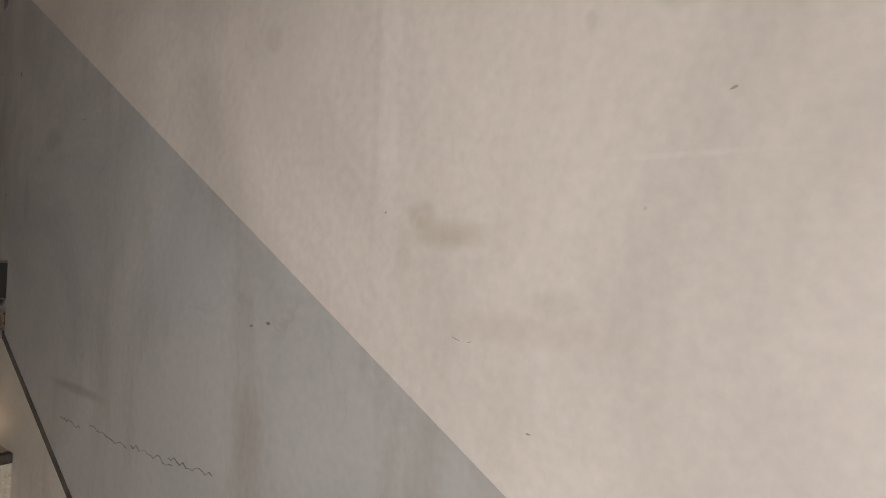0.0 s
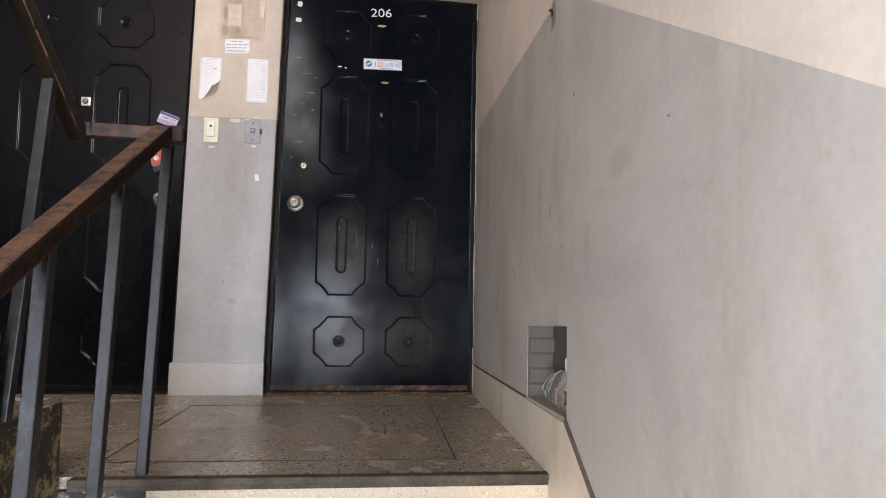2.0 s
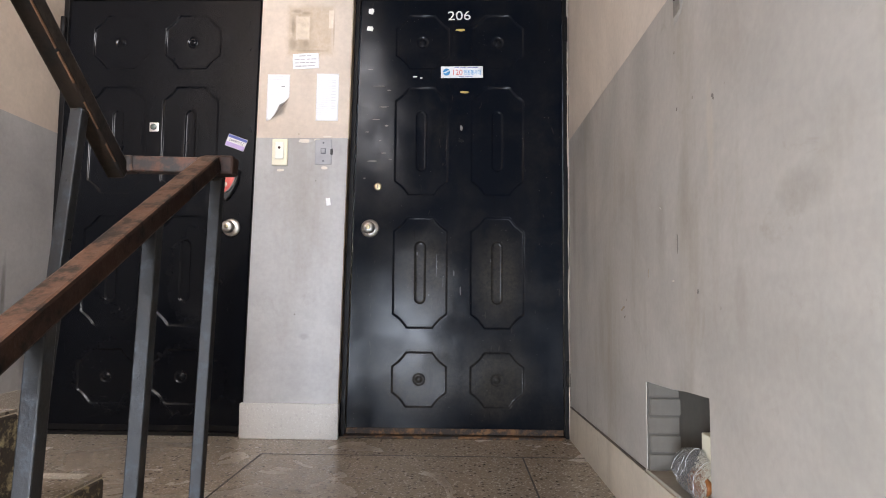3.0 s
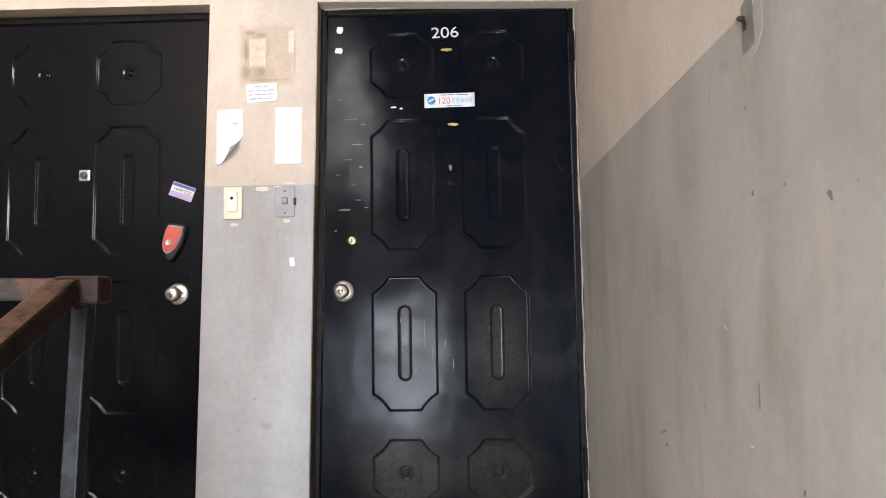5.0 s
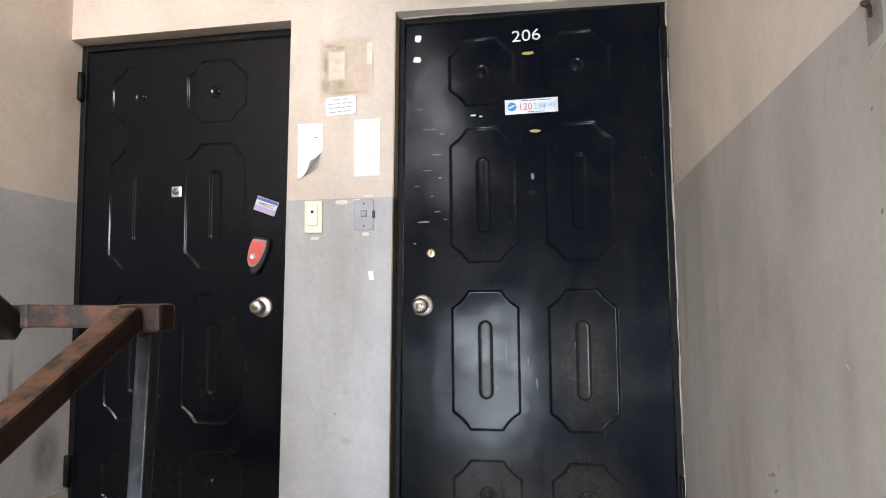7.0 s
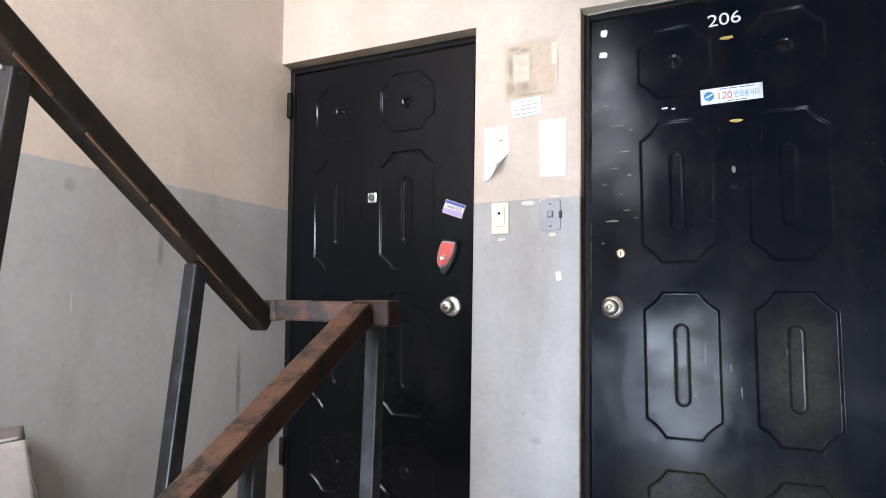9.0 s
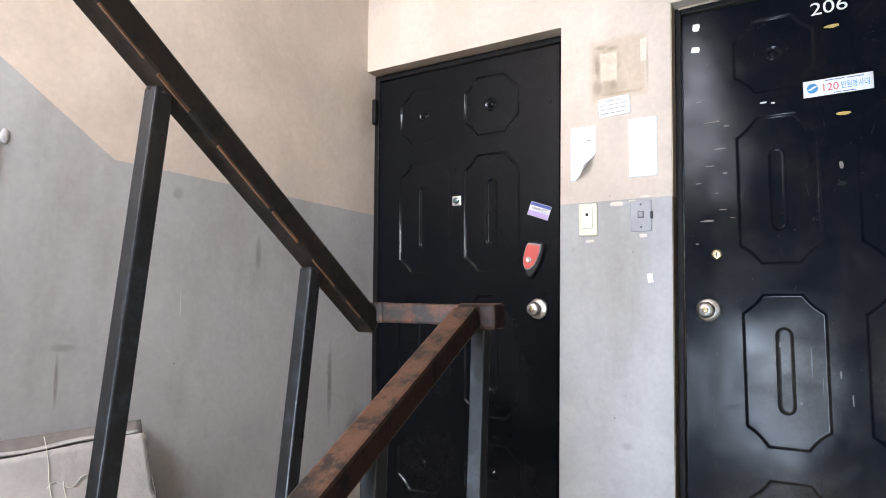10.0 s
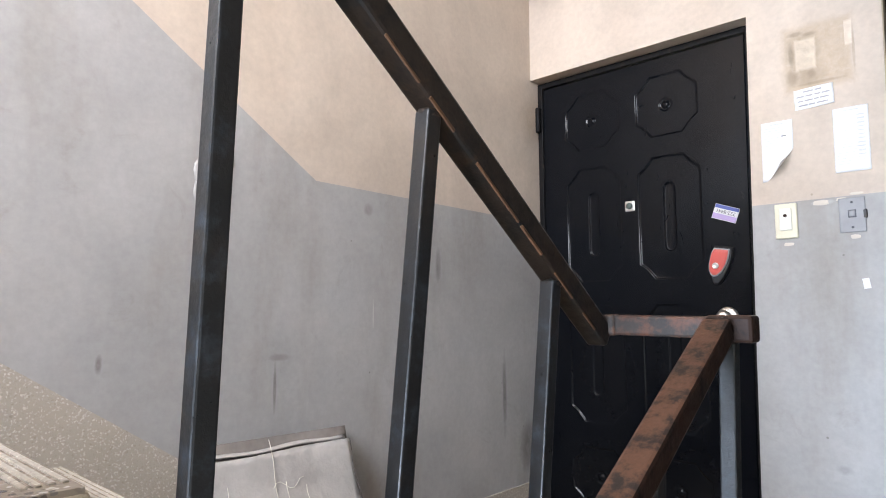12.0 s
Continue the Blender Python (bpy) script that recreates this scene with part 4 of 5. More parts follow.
# stubs of old glued labels
for x, z, w, h, m in ((-0.932, 1.985, 0.026, 0.026, WHITE), (-0.936, 1.9, 0.028, 0.026, WHITE), (-0.508, 1.893, 0.05, 0.012, YELLOW), (-0.487, 1.592, 0.042, 0.012, YELLOW), (-0.915, 1.262, 0.05, 0.007, SCUFF_AND_GAP), (-0.862, 1.3, 0.03, 0.004, SCUFF_AND_GAP), (-0.89, 1.62, 0.06, 0.004, SCUFF_AND_GAP), (-0.84, 1.60, 0.02, 0.005, SCUFF_AND_GAP), (-0.86, 1.52, 0.05, 0.003, SCUFF_AND_GAP), (-0.50, 1.42, 0.012, 0.03, SCUFF_AND_GAP), (-0.50, 1.36, 0.03, 0.015, FRAME), (-0.72, 1.665, 0.022, 0.005, WHITE), (-0.69, 1.66, 0.012, 0.005, WHITE), (-0.93, 1.70, 0.03, 0.003, SCUFF_AND_GAP), (-0.90, 1.46, 0.04, 0.003, SCUFF_AND_GAP), (-0.85, 1.43, 0.016, 0.008, SCUFF_AND_GAP), (-0.94, 1.40, 0.02, 0.003, SCUFF_AND_GAP), (-0.88, 1.36, 0.012, 0.004, SCUFF_AND_GAP), (-0.83, 1.27, 0.02, 0.003, SCUFF_AND_GAP), (-0.95, 1.18, 0.012, 0.006, SCUFF_AND_GAP), (-0.61, 0.78, 0.004, 0.10, BLACK), (-0.58, 0.70, 0.003, 0.05, BLACK), (-0.53, 0.74, 0.006, 0.03, BLACK), (-0.645, 0.64, 0.008, 0.01, BLACK), (-0.70, 0.83, 0.005, 0.02, BLACK), (-0.50, 0.66, 0.005, 0.04, BLACK), (-0.36, 0.80, 0.006, 0.02, BLACK)):
    b = bmesh.new()
    rng = random.Random(int(1000 * (x + z)))
    ring = []
    for k in range(9):
        a = 2 * math.pi * k / 9
        p = 0.4 if m is WHITE else 1.0
        ring.append((x + w / 2 * math.copysign(abs(math.cos(a)) ** p, math.cos(a)) * rng.uniform(0.8, 1.2), z + h / 2 * math.copysign(abs(math.sin(a)) ** p, math.sin(a)) * rng.uniform(0.75, 1.3)))
    deep = 0.0054 if m is BLACK and not -0.56 < x < -0.455 else 0.0
    prism(b, ring, lambda u, v, d: inv2 @ Vector((u, deep - 0.0012 + d, v)), 0.001)
    part("label_remnant", b, m, door2)

door1, inv1 = pressed_door("door_1", "clean black enamelled steel door with embossed panels", D1[0], D1[1], D1[2], ((-2.262, -1.99), (-1.915, -1.645)), DOOR_NEW, -2.40, -1.566)
bm = bmesh.new()
add_box(bm, -1.972, -1.928, -0.005, 0.001, 1.398, 1.442, 0.004, 2, m=inv1)
peep = part("peephole", bm, CHROME, door1, "square chrome peephole plate")
part("lens", lathe(bmesh.new(), [(0.014, 0.004), (0.014, 0.012), (0.010, 0.014), (0.001, 0.0145)], inv1 @ pose(-1.95, 0, 1.42, 90, 0, 0), 20), LENS, peep, "dark glass lens")

# red and black lock on the other door
lockset = thing("door_lock", "red and black teardrop door lock with silver key barrel", "door lock", (-1.578, -0.001, 1.15))
def leaf_shape(points, y, inset=0.0):
    c = Vector((sum(p[0] for p in points), 0, sum(p[1] for p in points))) / len(points)
    return [Vector((c.x + (x - c.x) * (1 - inset), y, c.z + (z - c.z) * (1 - inset))) for x, z in points]


BODY = ((-0.02, 0.074), (0.012, 0.07), (0.047, 0.062), (0.044, 0.03), (0.036, 0.0), (0.022, -0.03), (0.004, -0.06), (-0.012, -0.078), (-0.028, -0.077), (-0.036, -0.062), (-0.038, -0.03), (-0.036, 0.0), (-0.032, 0.03), (-0.027, 0.055))
COVER = ((-0.021, 0.064), (0.008, 0.061), (0.038, 0.055), (0.033, 0.026), (0.022, -0.004), (0.006, -0.03), (-0.014, -0.046), (-0.028, -0.048), (-0.038, -0.04), (-0.044, -0.022), (-0.043, 0.0), (-0.038, 0.024), (-0.031, 0.046))
bm = loops(bmesh.new(), [leaf_shape(BODY, 0.0), leaf_shape(BODY, -0.014), leaf_shape(BODY, -0.02, 0.1)])
part("lock_base", bm, BLACK, lockset)
bm = loops(bmesh.new(), [leaf_shape(COVER, -0.018), leaf_shape(COVER, -0.025), leaf_shape(COVER, -0.0275, 0.07)])
part("cover_rim", bm, OLDGREY, lockset, "pale rim")
bm = loops(bmesh.new(), [leaf_shape(COVER, -0.026, 0.1), leaf_shape(COVER, -0.0285, 0.11), leaf_shape(COVER, -0.031, 0.3)])
part("red_cover", bm, RED, lockset, "glossy red plastic cover")
bm = lathe(bmesh.new(), [(0.0125, 0.026), (0.0125, 0.033), (0.009, 0.035), (0.008, 0.033), (0.001, 0.033)], pose(-0.016, 0, -0.006, 90, 0, 0), 20)
part("key_barrel", bm, CHROME, lockset)


# ---- stickers, papers and bells ----
def sheet(name, label, category, x, z, w, h, y, material, tilt=0.0, curl=0.0, sag=0.0):
    """A thin sheet stuck to the door wall, its lower corner curling away."""
    ob = thing(name, label, category, (x, y, z))
    bm = bmesh.new()
    def place(u, v):
        c = max(0.0, (u / w + 0.5) * 0.55 + (0.5 - v / h) * 0.9 - 0.98)
        return pose(0, 0, 0, 0, tilt, 0) @ Vector((u - curl * c * 0.5, -0.0008 - curl * (c * c * 2.2 + c * 0.3) + sag * 0.002 * math.sin(9 * v / h + 4 * u / w), v + curl * c * 1.1))
    grid_face(bm, -w / 2, w / 2, -h / 2, h / 2, 10, 16, place)
    b = part("paper", bm, material, ob)
    md = b.modifiers.new("thickness", "SOLIDIFY")
    md.thickness = 0.0005
    return ob


def bars(parent, material, rows, tilt=0.0, y=-0.0018):
    """Lines of print too small to read: (x0, x1, z, height)."""
    for x0, x1, z, h in rows:
        part("print", add_box(bmesh.new(), x0, x1, y, y + 0.0006, z - h / 2, z + h / 2, m=pose(0, 0, 0, 0, tilt, 0)), material, parent)


rng = random.Random(7)
p1 = sheet("notice_sheet", "white printed notice with its lower corner curling up", "paper", -1.346, 1.543, 0.104, 0.218, NORTH - 0.001, PAPER, 0.6, 0.11)
bars(p1, INK, [(-0.02, 0.022, 0.098, 0.003)] + [(-0.042, 0.03 - rng.random() * 0.02, 0.085 - 0.009 * k, 0.0014) for k in range(9)], 0.6)
bars(p1, DARKINK, [(0.014, 0.03, 0.052, 0.003)], 0.6, -0.002)
p2 = sheet("notice_sheet", "white printed notice lying flat on the wall", "paper", -1.118, 1.545, 0.103, 0.222, NORTH - 0.001, PAPER, 0.4)
bars(p2, INK, [(-0.022, 0.024, 0.1, 0.003)] + [(-0.044, 0.04, 0.088 - 0.0095 * k, 0.0012) for k in range(19)] + [(0.018, 0.04, 0.08 - 0.0135 * k, 0.0035) for k in range(11)], 0.4)
lab = sheet("wall_label", "small crumpled white printed label", "label", -1.221, 1.714, 0.122, 0.072, NORTH - 0.004, PAPER, -2.0, 0.0, 1.5)
bars(lab, MIDINK, [(x, x + w, z, 0.0045) for z, row in ((0.024, ((-0.03, 0.03), (0.006, 0.02))), (0.008, ((-0.052, 0.024), (-0.024, 0.022), (0.004, 0.018), (0.026, 0.024))), (-0.008, ((-0.05, 0.018), (-0.028, 0.026), (0.002, 0.014), (0.02, 0.026))), (-0.024, ((-0.048, 0.028), (-0.016, 0.02), (0.008, 0.034)))) for x, w in row], -2.0, -0.0042)

def blot(x, z, w, h, material, seed, parent, y=-0.002, steps=22):
    q = random.Random(seed)
    b = bmesh.new()
    prism(b, [(x + w / 2 * math.copysign(abs(math.cos(2 * math.pi * k / steps)) ** 0.6, math.cos(2 * math.pi * k / steps)) * q.uniform(0.82, 1.1), z + h / 2 * math.copysign(abs(math.sin(2 * math.pi * k / steps)) ** 0.6, math.sin(2 * math.pi * k / steps)) * q.uniform(0.85, 1.1)) for k in range(steps)],
          lambda u, v, d: Vector((u, y + d, v)), 0.0008)
    return part("bare_patch", b, material, parent)
# bell push in cream plastic
bell = thing("doorbell", "cream plastic doorbell push with a small dark lamp", "doorbell", (-1.329, NORTH, 1.286))
part("backplate", box(-0.036, 0.036, -0.011, 0.0, -0.062, 0.062, 0.004, 2), CREAM, bell)
part("rocker", box(-0.02, 0.02, -0.02, -0.009, -0.034, 0.045, 0.004, 2), PALE, bell)
part("lamp_dot", lathe(bmesh.new(), [(0.006, 0.019), (0.006, 0.0215), (0.001, 0.022)], pose(0, 0, 0.018, 90, 0, 0), 14), RUST, bell)
bell2 = thing("doorbell_plate", "old grey painted-over doorbell plate with a broken corner", "doorbell", (-1.13, NORTH, 1.288))
part("backplate", box(-0.038, 0.038, -0.006, 0.0, -0.058, 0.058, 0.002, 1), OLDGREY, bell2)
part("button", box(-0.009, 0.009, -0.012, -0.005, -0.006, 0.014, 0.003, 2), OLDGREY, bell2)
part("button_ring", box(-0.012, 0.012, -0.0068, -0.004, -0.009, 0.017, 0.001, 1), DARKINK, bell2)
# a black block stands for the dark inside of the broken corner
part("hole_dark_block", box(0.030, 0.043, -0.007, 0.0, -0.014, 0.016, 0.003), BLACK, bell2)
for z in (0.042, -0.042):
    part("screw", lathe(bmesh.new(), [(0.004, 0.005), (0.004, 0.0075), (0.001, 0.0078)], pose(0, 0, z, 90, 0, 0), 10), DARKINK, bell2)
for x, z, w, h, s in ((-1.326, 1.204, 0.035, 0.012, 11), (-1.125, 1.215, 0.03, 0.014, 12), (-1.22, 1.34, 0.05, 0.018, 13), (-1.16, 1.345, 0.03, 0.01, 14), (-1.115, 1.36, 0.04, 0.008, 15)):
    flake = thing("paint_flake", "pale patch of flaked paint on the grey wall", "paint flake", (x, NORTH, z), "flakes below the doorbells")
    blot(0, 0, w, h, RUBBED, s, flake, -0.0016, 12)
scrap = sheet("tape_scrap", "small white scrap of tape on the grey wall", "tape", -1.103, 1.059, 0.02, 0.034, NORTH - 0.001, PAPER, -8.0)

# service sticker on the numbered door
st = sheet("door_sticker", "white service sticker with red and blue print", "sticker", -0.499, 1.688, 0.198, 0.056, -0.001, PAPER, -0.6)
words("print_number", "120", 0.036, REDINK, pose(-0.022, -0.0016, -0.003, 90, 0, 0) @ Matrix.Diagonal((0.95, 1.0, 1.0, 1.0)), st, 0.0002)
words("print_words", "민원봉사대", 0.026, BLUEINK, pose(0.049, -0.0016, -0.003, 90, 0, 0) @ Matrix.Diagonal((0.68, 1.0, 1.0, 1.0)), st, 0.0002)
bars(st, NAVY, [(-0.035, -0.012, 0.0215, 0.0026), (-0.008, 0.02, 0.0215, 0.0026), (0.026, 0.074, 0.0215, 0.0026), (-0.012, 0.01, -0.0225, 0.0024), (0.014, 0.05, -0.0225, 0.0024)])
b = lathe(bmesh.new(), [(0.0165, 0.0), (0.0165, 0.0006), (0.001, 0.0007)], pose(-0.072, -0.0012, 0.0, 90, 0, 0), 20)
part("emblem", b, BLUEINK, st)
b = bmesh.new()
prism(b, [(-0.096, -0.004), (-0.084, 0.001), (-0.074, 0.007), (-0.062, 0.007), (-0.072, 0.001), (-0.084, -0.006)], lambda u, v, d: Vector((u + 0.007, -0.0024 + d, v)), 0.0005)
part("emblem_wave", b, PAPER, st)
ad = sheet("door_sticker", "small tilted lilac and blue advertising sticker", "sticker", -1.557, 1.347, 0.095, 0.058, -0.001, PAPER, 20.0)
bars(ad, NAVY, [(-0.046, 0.046, 0.021, 0.013)], 20.0)
bars(ad, LILAC, [(-0.046, 0.046, -0.017, 0.02)], 20.0)
words("print_number", "222-8441", 0.02, DARKINK, pose(0.0, -0.0022, 0.0, 0, 20, 0) @ pose(0, 0, 0.004, 90, 180, 0), ad, 0.0002)


# ---- railing ----
RX, RY, RZ = -1.107, -1.385, 0.964
lower_rail = thing("stair_railing", "brown painted steel handrail on grey square posts, rust spots", "railing", (RX, RY, 0.0), "stair railings")
inv = Matrix.Translation(-lower_rail.location)
LOW_SLOPE, UP_SLOPE, TURN = 0.57, 0.752, -1.44


def bar(name, p, q, w, h, material, parent, shift, bevel=0.006, label=""):
    """A rounded steel bar from p to q as a part of a railing."""
    b = tube(bmesh.new(), p, q, w, h, bevel)
    b.transform(shift)
    # upward faces take the first material, all others its shaded copy
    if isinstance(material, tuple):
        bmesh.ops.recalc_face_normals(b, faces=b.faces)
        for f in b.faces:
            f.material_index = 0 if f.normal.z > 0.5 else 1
    return part(name, b, material, parent, label)


def square_post(foot, top, size, parent, shift):
    """An upright square tube, sheared so that its sides stay parallel to the walls."""
    b = add_box(bmesh.new(), -size / 2, size / 2, -size / 2, size / 2, 0.0, 1.0, 0.003, 2)
    foot, top = Vector(foot), Vector(top)
    for v in b.verts:
        v.co = shift @ (foot.lerp(top, v.co.z) + Vector((v.co.x, v.co.y, 0)))
    return part("post", b, POST, parent)


def scrap_of(name, at, size, material, parent, shift, seed, label=""):
    """A lumpy drop of weld or rust on the steel."""
    b = bmesh.new()
    bmesh.ops.create_icosphere(b, subdivisions=2, radius=1.0)
    for v in b.verts:
        d = 1 + 0.35 * noise.noise(v.co * 2.1 + Vector((seed, 0, 0)))
        v.co = shift @ Vector((at[0] + v.co.x * size[0] * d, at[1] + v.co.y * size[1] * d, at[2] + v.co.z * size[2] * d))
    return part(name, b, material, parent, label, True)


low_z = RZ - 0.0235
bar("handrail", (RX, TURN + 0.014, low_z + 0.002), (RX, -3.4, low_z - 0.002 + LOW_SLOPE * (-3.4 - TURN)), 0.047, 0.041, (RAIL, RAIL_SHADED), lower_rail, inv)
bar("rail_end", (RX - 0.024, RY - 0.018, RZ - 0.0225), (-1.055, RY - 0.016, RZ - 0.0225), 0.047, 0.046, (RAIL, RAIL_SHADED), lower_rail, inv)
bar("rail_link", (-1.305, RY - 0.012, RZ - 0.018), (RX - 0.022, RY - 0.006, RZ - 0.021), 0.044, 0.038, RAIL_LINK, lower_rail, inv, 0.005, "brown link with the paint rubbed off")
bar("rail_bend", (-1.343, RY - 0.020, RZ - 0.020), (-1.304, RY - 0.013, RZ - 0.018), 0.045, 0.040, RAIL, lower_rail, inv, 0.005, "rusty welded bend")
for k in range(6):
    y = RY + 0.017 - 0.319 * k
    top = RZ - 0.044 + LOW_SLOPE * (min(y, TURN) - TURN)
    step = 0 if y > EDGE else math.ceil((EDGE - y) / TREAD - 0.02)
    foot = -RISE * step - 0.002
    p = square_post((RX - 0.004 - 0.023 * (top - foot), y - 0.02, foot), (RX - 0.004, y, top), 0.028, lower_rail, inv)
    scrap_of("weld", (RX - 0.004, y - 0.004, top - 0.002), (0.019, 0.02, 0.009), RAIL_DARK, p, inv, k, "brown weld seam")

UX, UY, UZ = -1.334, -1.42, 0.946
upper_rail = thing("stair_railing", "dark brown steel handrail rising on grey square posts", "railing", (UX, UY, 0.0), "stair railings")
inv = Matrix.Translation(-upper_rail.location)
bar("handrail", (UX, UY + 0.006, UZ - 0.02 - 0.006 * UP_SLOPE), (UX, -3.2, UZ - 0.02 + UP_SLOPE * (UY + 3.2)), 0.043, 0.043, RAIL_DARK, upper_rail, inv)
# worn lower arris, rusty in stretches
q = random.Random(31)
y = UY - 0.05
while y > -3.1:
    ln = q.uniform(0.04, 0.16)
    z = UZ - 0.0455 + UP_SLOPE * (UY - y)
    bar("worn_edge", (UX + 0.0195, y, z), (UX + 0.0195, y - ln, z + UP_SLOPE * ln), q.uniform(0.003, 0.005), q.uniform(0.003, 0.006), RUST_BRIGHT, upper_rail, inv, 0.001, "rust along the lower edge")
    y -= ln + q.uniform(0.0, 0.05)
for k, (y, tilt) in enumerate(((-1.589, 0.11), (-1.895, 0.095), (-2.201, 0.026), (-2.51, 0.03), (-2.81, 0.03))):
    top = UZ - 0.048 + UP_SLOPE * (UY - y)
    step = math.floor((UP_EDGE - y) / UP_TREAD) + 1
    foot = UP_RISE * step
    p = square_post((UX - 0.008, y - tilt * (top - foot), foot - 0.003), (UX + 0.003, y, top), 0.0275, upper_rail, inv)
    scrap_of("weld", (UX + 0.003, y + 0.006, top - 0.004), (0.017, 0.022, 0.009), RAIL_DARK, p, inv, 20 + k, "brown weld seam")


# ---- things along the walls ----
# flattened carton against the west wall, on the first step
carton = thing("cardboard_carton", "flattened grey-brown cardboard carton sealed with shiny tape, leaning on the wall", "box", (WEST + 0.03, -1.44, UP_RISE + 0.004))
bm = bmesh.new()
rng = random.Random(5)
def face_at(u, v):
    lean = 0.15 * (1 - v / 0.40)
    return Vector((0.02 + lean + 0.007 * math.sin(17 * u + 9 * v) + 0.004 * math.sin(41 * v + 7 * u) + 0.006 * noise.noise((u * 22, v * 22, 3.0)) + 0.003 * noise.noise((u * 60, v * 50, 8.0)), u - 0.02 * (v / 0.4), v))
grid_face(bm, -0.24, 0.245, 0.0, 0.365, 26, 22, face_at)
ob = part("front_panel", bm, CARD, carton)
md = ob.modifiers.new("thickness", "SOLIDIFY")
md.thickness = 0.005
bm = bmesh.new()
grid_face(bm, -0.285, 0.245, 0.0, 0.40, 20, 8, lambda u, v: Vector((0.008 + 0.13 * (1 - v / 0.40), u - 0.01, v * (1.0 + 0.03 * (0.25 - u)))))
ob = part("back_panel", bm, TAPE, carton, "taped brown back panel")
md = ob.modifiers.new("thickness", "SOLIDIFY")
md.thickness = 0.005
bm = bmesh.new()
grid_face(bm, -0.245, 0.24, 0.0, 1.0, 20, 3, lambda u, w: Vector((0.024 + 0.012 * math.sin(3.1 * w) - 0.012 * w, u - 0.02, 0.366 + 0.012 * w + 0.003 * math.sin(23 * u))))
ob = part("top_flap", bm, CARD, carton)
md = ob.modifiers.new("thickness", "SOLIDIFY")
md.thickness = 0.004
bm = bmesh.new()
grid_face(bm, 0.0, 0.36, 0.0, 1.0, 14, 4, lambda v, w: Vector((0.026 + 0.15 * (1 - v / 0.4) - 0.03 * w, 0.226 + 0.014 * math.sin(2.6 * w) + 0.004 * math.sin(40 * v), v)))
ob = part("tape_strip", bm, TAPE, carton, "shiny torn packing tape")
md = ob.modifiers.new("thickness", "SOLIDIFY")
md.thickness = 0.001
# pale strips: the bright shine along the creases put in as colour
for k in range(16):
    q = random.Random(80 + k)
    v0, u0, ln = q.uniform(0.03, 0.2) + 0.09 * (k % 2), q.uniform(-0.2, 0.1), q.uniform(0.05, 0.15)
    pts = [face_at(u0 + ln * i / 8 * (1 if k % 3 else 0.08), v0 + (0.012 * math.sin(i) if k % 3 else ln * i / 8)) + Vector((0.003, 0, 0)) for i in range(9)]
    b = bmesh.new()
    for a, c in zip(pts, pts[1:]):
        tube(b, a, c, 0.0013, 0.0013, 0.0)
    part("crease_shine", b, PALE, carton)

# switch on the west wall
sw = thing("light_switch", "small grey metal light switch plate with a toggle", "switch", (WEST, -1.659, 1.338))
part("backplate", box(0.0, 0.007, -0.036, 0.036, -0.05, 0.05, 0.002, 1), OLDGREY, sw)
# no gap is cut: a dark strip stands for its shade
part("gap_shade_strip", box(0.0065, 0.0085, -0.024, 0.024, -0.039, 0.039, 0.001, 1), SCUFF_AND_GAP, sw)
part("inner_plate", box(0.007, 0.011, -0.02, 0.02, -0.034, 0.034, 0.002, 1), OLDGREY, sw)
part("toggle", box(0.01, 0.024, -0.007, 0.007, -0.014, 0.010, 0.003, 2), DIRTY_METAL, sw, "dull metal toggle")
for k, (py, pz, ry, rz) in enumerate(((-0.044, 0.03, 0.016, 0.034), (-0.045, -0.03, 0.015, 0.032), (-0.01, 0.055, 0.036, 0.012), (0.05, 0.065, 0.012, 0.02), (-0.02, -0.054, 0.03, 0.01))):
    b = bmesh.new()
    bmesh.ops.create_icosphere(b, subdivisions=3, radius=1.0)
    for v in b.verts:
        d = 1 + 0.3 * noise.noise(v.co * 2.6 + Vector((k * 3.0, 0, 0)))
        v.co = Vector((v.co.x * 0.006 * d, py + v.co.y * ry * d, pz + v.co.z * rz * d))
    part("plaster_lump", b, GREY, sw, "rough grey plaster round the plate", True)
for z in (0.043, -0.043):
    part("screw", lathe(bmesh.new(), [(0.004, 0.006), (0.004, 0.009), (0.001, 0.0095)], pose(0, 0, z, 0, 90, 0), 10), DARKINK, sw)

# broken bracket and rubbed plaster on the east wall by the kink of the band
br = thing("wall_bracket", "rusty broken bracket stub in a patch of rubbed plaster", "bracket", (0.0, -1.424, 1.353))
def torn(points, depth, seed):
    """A ragged flat shape on the east wall."""
    q = random.Random(seed)
    ring = []
    for (a, b), (c, d) in zip(points, points[1:] + points[:1]):
        for k in range(5):
            ring.append((a + (c - a) * k / 5 + q.uniform(-0.0016, 0.0016), b + (d - b) * k / 5 + q.uniform(-0.0016, 0.0016)))
    return prism(bmesh.new(), ring, lambda u, v, d: Vector((-depth + d, u, v)), depth)


part("bare_patch", torn([(0.004, 0.03), (-0.038, 0.05), (-0.040, -0.045), (0.002, -0.05)], 0.0009, 3), BRACKET_DIRT, br, "dirty bare plaster")
part("smoothed_filler", torn([(-0.040, 0.062), (-0.064, 0.064), (-0.068, -0.030), (-0.046, -0.056), (0.001, -0.074), (0.001, -0.055), (-0.040, -0.040)], 0.0007, 4), GREY_PATCH, br)
part("stub", lathe(bmesh.new(), [(0.005, 0.0), (0.0045, 0.007), (0.003, 0.011), (0.001, 0.0112)], pose(-0.001, -0.006, 0.008, 0, -90, 20), 12), RUST, br)
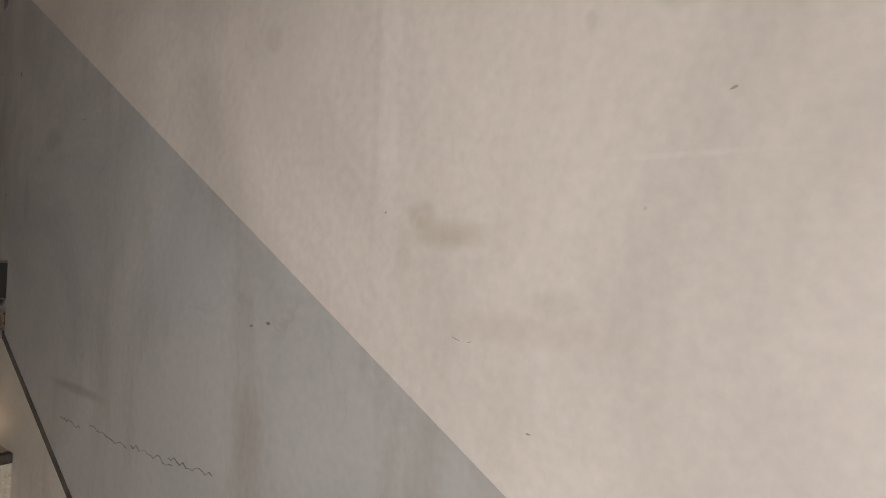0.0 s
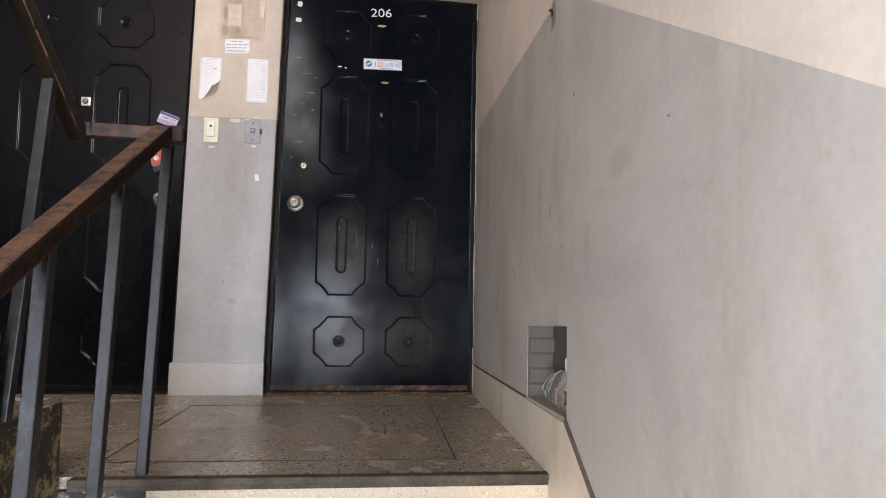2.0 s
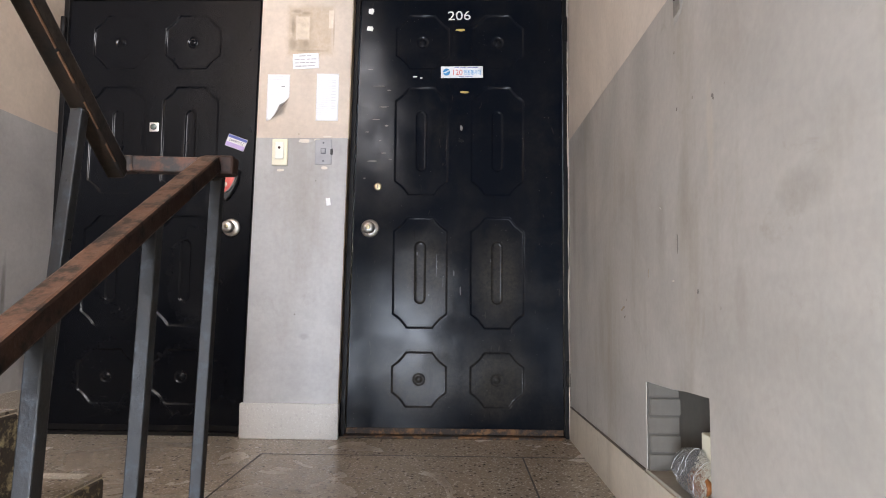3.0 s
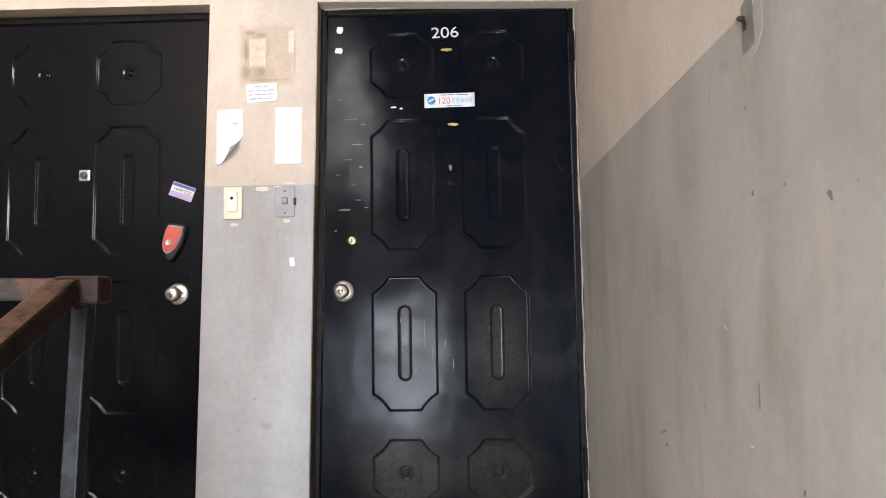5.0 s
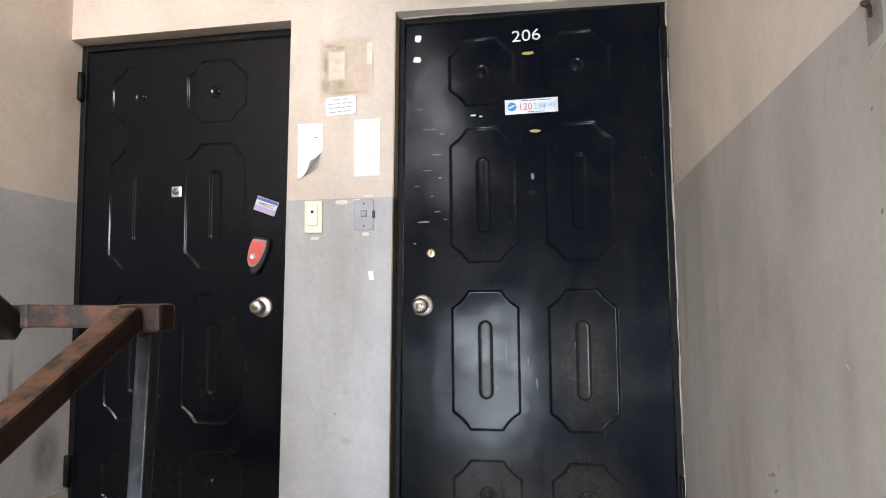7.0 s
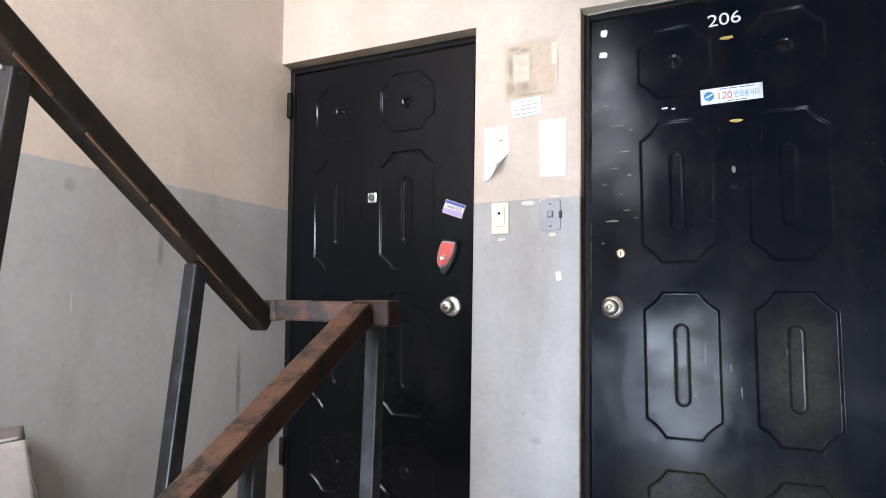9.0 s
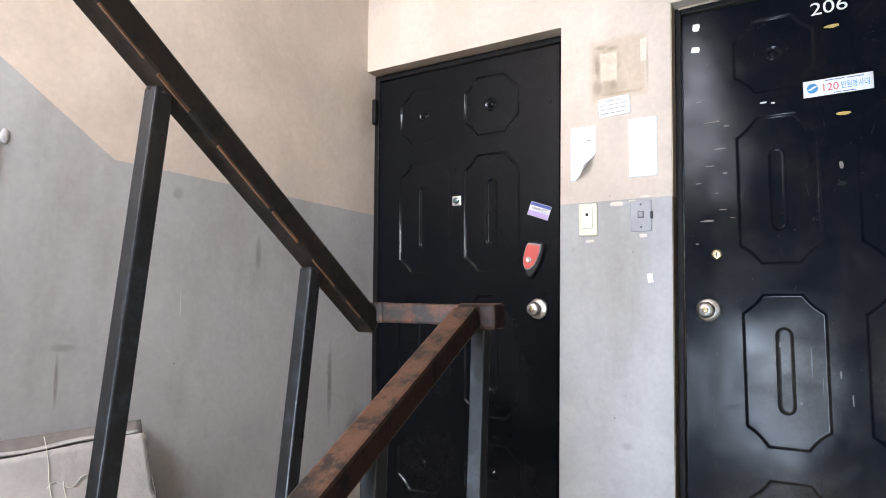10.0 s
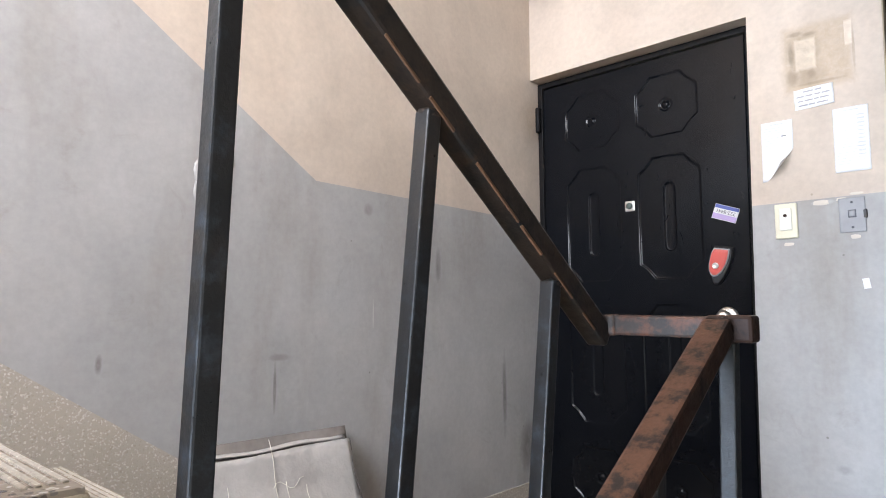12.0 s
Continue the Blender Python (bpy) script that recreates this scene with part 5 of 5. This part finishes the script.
part("hook", tube(bmesh.new(), (-0.002, -0.010, 0.004), (-0.007, -0.022, -0.016), 0.005, 0.005, 0.001), RUST, br)

# hairline cracks low on the east wall
for k, (y0, z0, y1, z1) in enumerate(((-2.10, 0.006, -2.24, 0.002), (-2.30, 0.022, -2.52, 0.010), (-2.54, 0.022, -2.74, 0.022), (-2.72, 0.034, -2.90, 0.040))):
    q = random.Random(60 + k)
    crack = thing("plaster_crack", "thin dark crack in the grey wall paint", "crack", (0, y0, z0), "cracks in the wall paint")
    b = bmesh.new()
    pts = [Vector((-0.0002, (y1 - y0) * i / 14, (z1 - z0) * i / 14 + q.uniform(-0.007, 0.007) * (0 < i < 14))) for i in range(15)]
    for a, c in zip(pts, pts[1:]):
        r = q.uniform(0.0008, 0.0022)
        tube(b, a, c, r, r, 0.0)
    part("crack_line", b, SCUFF_AND_GAP, crack)

# chips and scratches in the east wall's paint
for y, z, w, h, dark, s in ((-1.43, 1.077, 0.016, 0.018, 1, 1), (-1.638, 1.041, 0.026, 0.030, 1, 2), (-1.42, 1.218, 0.010, 0.014, 1, 3), (-3.014, 0.349, 0.03, 0.010, 1, 4), (-3.068, 0.358, 0.028, 0.016, 1, 5), (-3.505, 0.379, 0.03, 0.004, 2, 6), (-3.53, 0.377, 0.016, 0.004, 2, 8), (-3.36, 0.556, 0.012, 0.009, 2, 7), (-1.418, 0.76, 0.010, 0.11, 1, 10), (-1.385, 0.673, 0.045, 0.010, 0, 11), (-1.537, 0.645, 0.014, 0.03, 1, 12), (-0.924, 0.60, 0.10, 0.022, 2, 13), (-0.945, 0.575, 0.03, 0.016, 1, 14), (-3.627, 0.273, 0.018, 0.006, 2, 17), (-3.858, 0.675, 0.018, 0.008, 2, 18), (-2.18, 0.831, 0.02, 0.014, 1, 19), (-1.19, 0.70, 0.008, 0.05, 2, 21), (-1.30, 0.86, 0.035, 0.008, 0, 22)):
    chip = thing("paint_chip", "small dark chip in the wall paint" if dark == 1 else "faint brown scuff on the wall paint" if dark else "small pale scratch in the wall paint", "paint chip", (0, y, z), "chips in the wall paint")
    q = random.Random(s)
    b = bmesh.new()
    t = q.uniform(-0.5, 0.5)
    w, h = w * 0.5, h * 0.45
    prism(b, [(w / 2 * math.cos(2 * math.pi * k / 11) * q.uniform(0.5, 1.2), h / 2 * math.sin(2 * math.pi * k / 11) * q.uniform(0.5, 1.2) + t * w / 2 * math.cos(2 * math.pi * k / 11)) for k in range(11)], lambda u, v, d: Vector((-0.0009 + d, u, v)), 0.001)
    part("chip", b, (RUBBED, SCUFF_AND_GAP, RESIDUE_DARK)[dark], chip)

# crumpled plastic pack and a small white box left in the niche
pack = thing("plastic_pack", "crumpled clear plastic pack with orange contents", "packaging", (0.045, -1.395, HOLE[2] + 0.004))
bm = bmesh.new()
steps = 14
rings = []
for j in range(13):
    a = j / 12
    r = 0.041 * (0.45 + 0.75 * math.sin(math.pi * min(1.0, a * 0.72 + 0.2))) * (1.0 if a < 0.8 else 1.0 - 1.9 * (a - 0.8))
    rings.append([Vector((r * 0.9 * math.cos(2 * math.pi * k / steps) * (1 + 0.3 * noise.noise((k * 1.9, j * 1.3, 1.0))), -0.125 + 0.25 * a + 0.01 * noise.noise((k * 1.7, j * 1.1, 9.0)), 0.05 + r * 1.15 * math.sin(2 * math.pi * k / steps) * (1 + 0.3 * noise.noise((k * 1.6, j * 1.4, 5.0))))) for k in range(steps)])
loops(bm, rings)
part("wrapper", bm, CLEAR, pack, "clear crinkled film")
# white strips put the film's highlights in as shape and colour
for j, a0, a1, sd in ((2, 0.5, 1.6, 1), (5, 0.35, 1.0, 2), (6, 0.75, 1.1, 3), (8, 0.6, 1.1, 4)):
    q = random.Random(sd)
    b = bmesh.new()
    mid = sum(rings[j], Vector()) / steps
    pts = []
    for i in range(15):
        f = (a0 + (a1 - a0) * i / 14) * steps / 2
        lo, up = rings[j][int(f) % steps], rings[j][(int(f) + 1) % steps]
        p = lo.lerp(up, f % 1)
        pts.append(mid + (p - mid) * 1.05 + Vector((0, 0.012 * noise.noise((i * 0.4, sd * 3.0, 0.0)), 0)))
    for p, c in zip(pts, pts[1:]):
        r = q.uniform(0.0003, 0.0013)
        tube(b, p, c, r, r * 0.6, 0.0)
    part("fold", b, FOLD_GLINT, pack, "white strip standing for the glint on a film fold")
bm = bmesh.new()
bmesh.ops.create_icosphere(bm, subdivisions=3, radius=1.0)
for v in bm.verts:
    d = 1 + 0.25 * noise.noise(v.co * 2.3)
    v.co = Vector((v.co.x * 0.019 * d, -0.02 + v.co.y * 0.03 * d, 0.05 + v.co.z * 0.02 * d))
bmesh.ops.translate(bm, verts=bm.verts, vec=(-0.004, -0.03, -0.012))
part("contents", bm, ORANGE, pack, "orange snack contents", True)
wb = thing("small_box", "small off-white paper box behind the plastic pack", "box", (0.064, -1.47, HOLE[2] + 0.004))
part("carton_body", box(-0.018, 0.018, -0.05, 0.055, 0.0, 0.15, 0.003, 2), CREAM, wb)
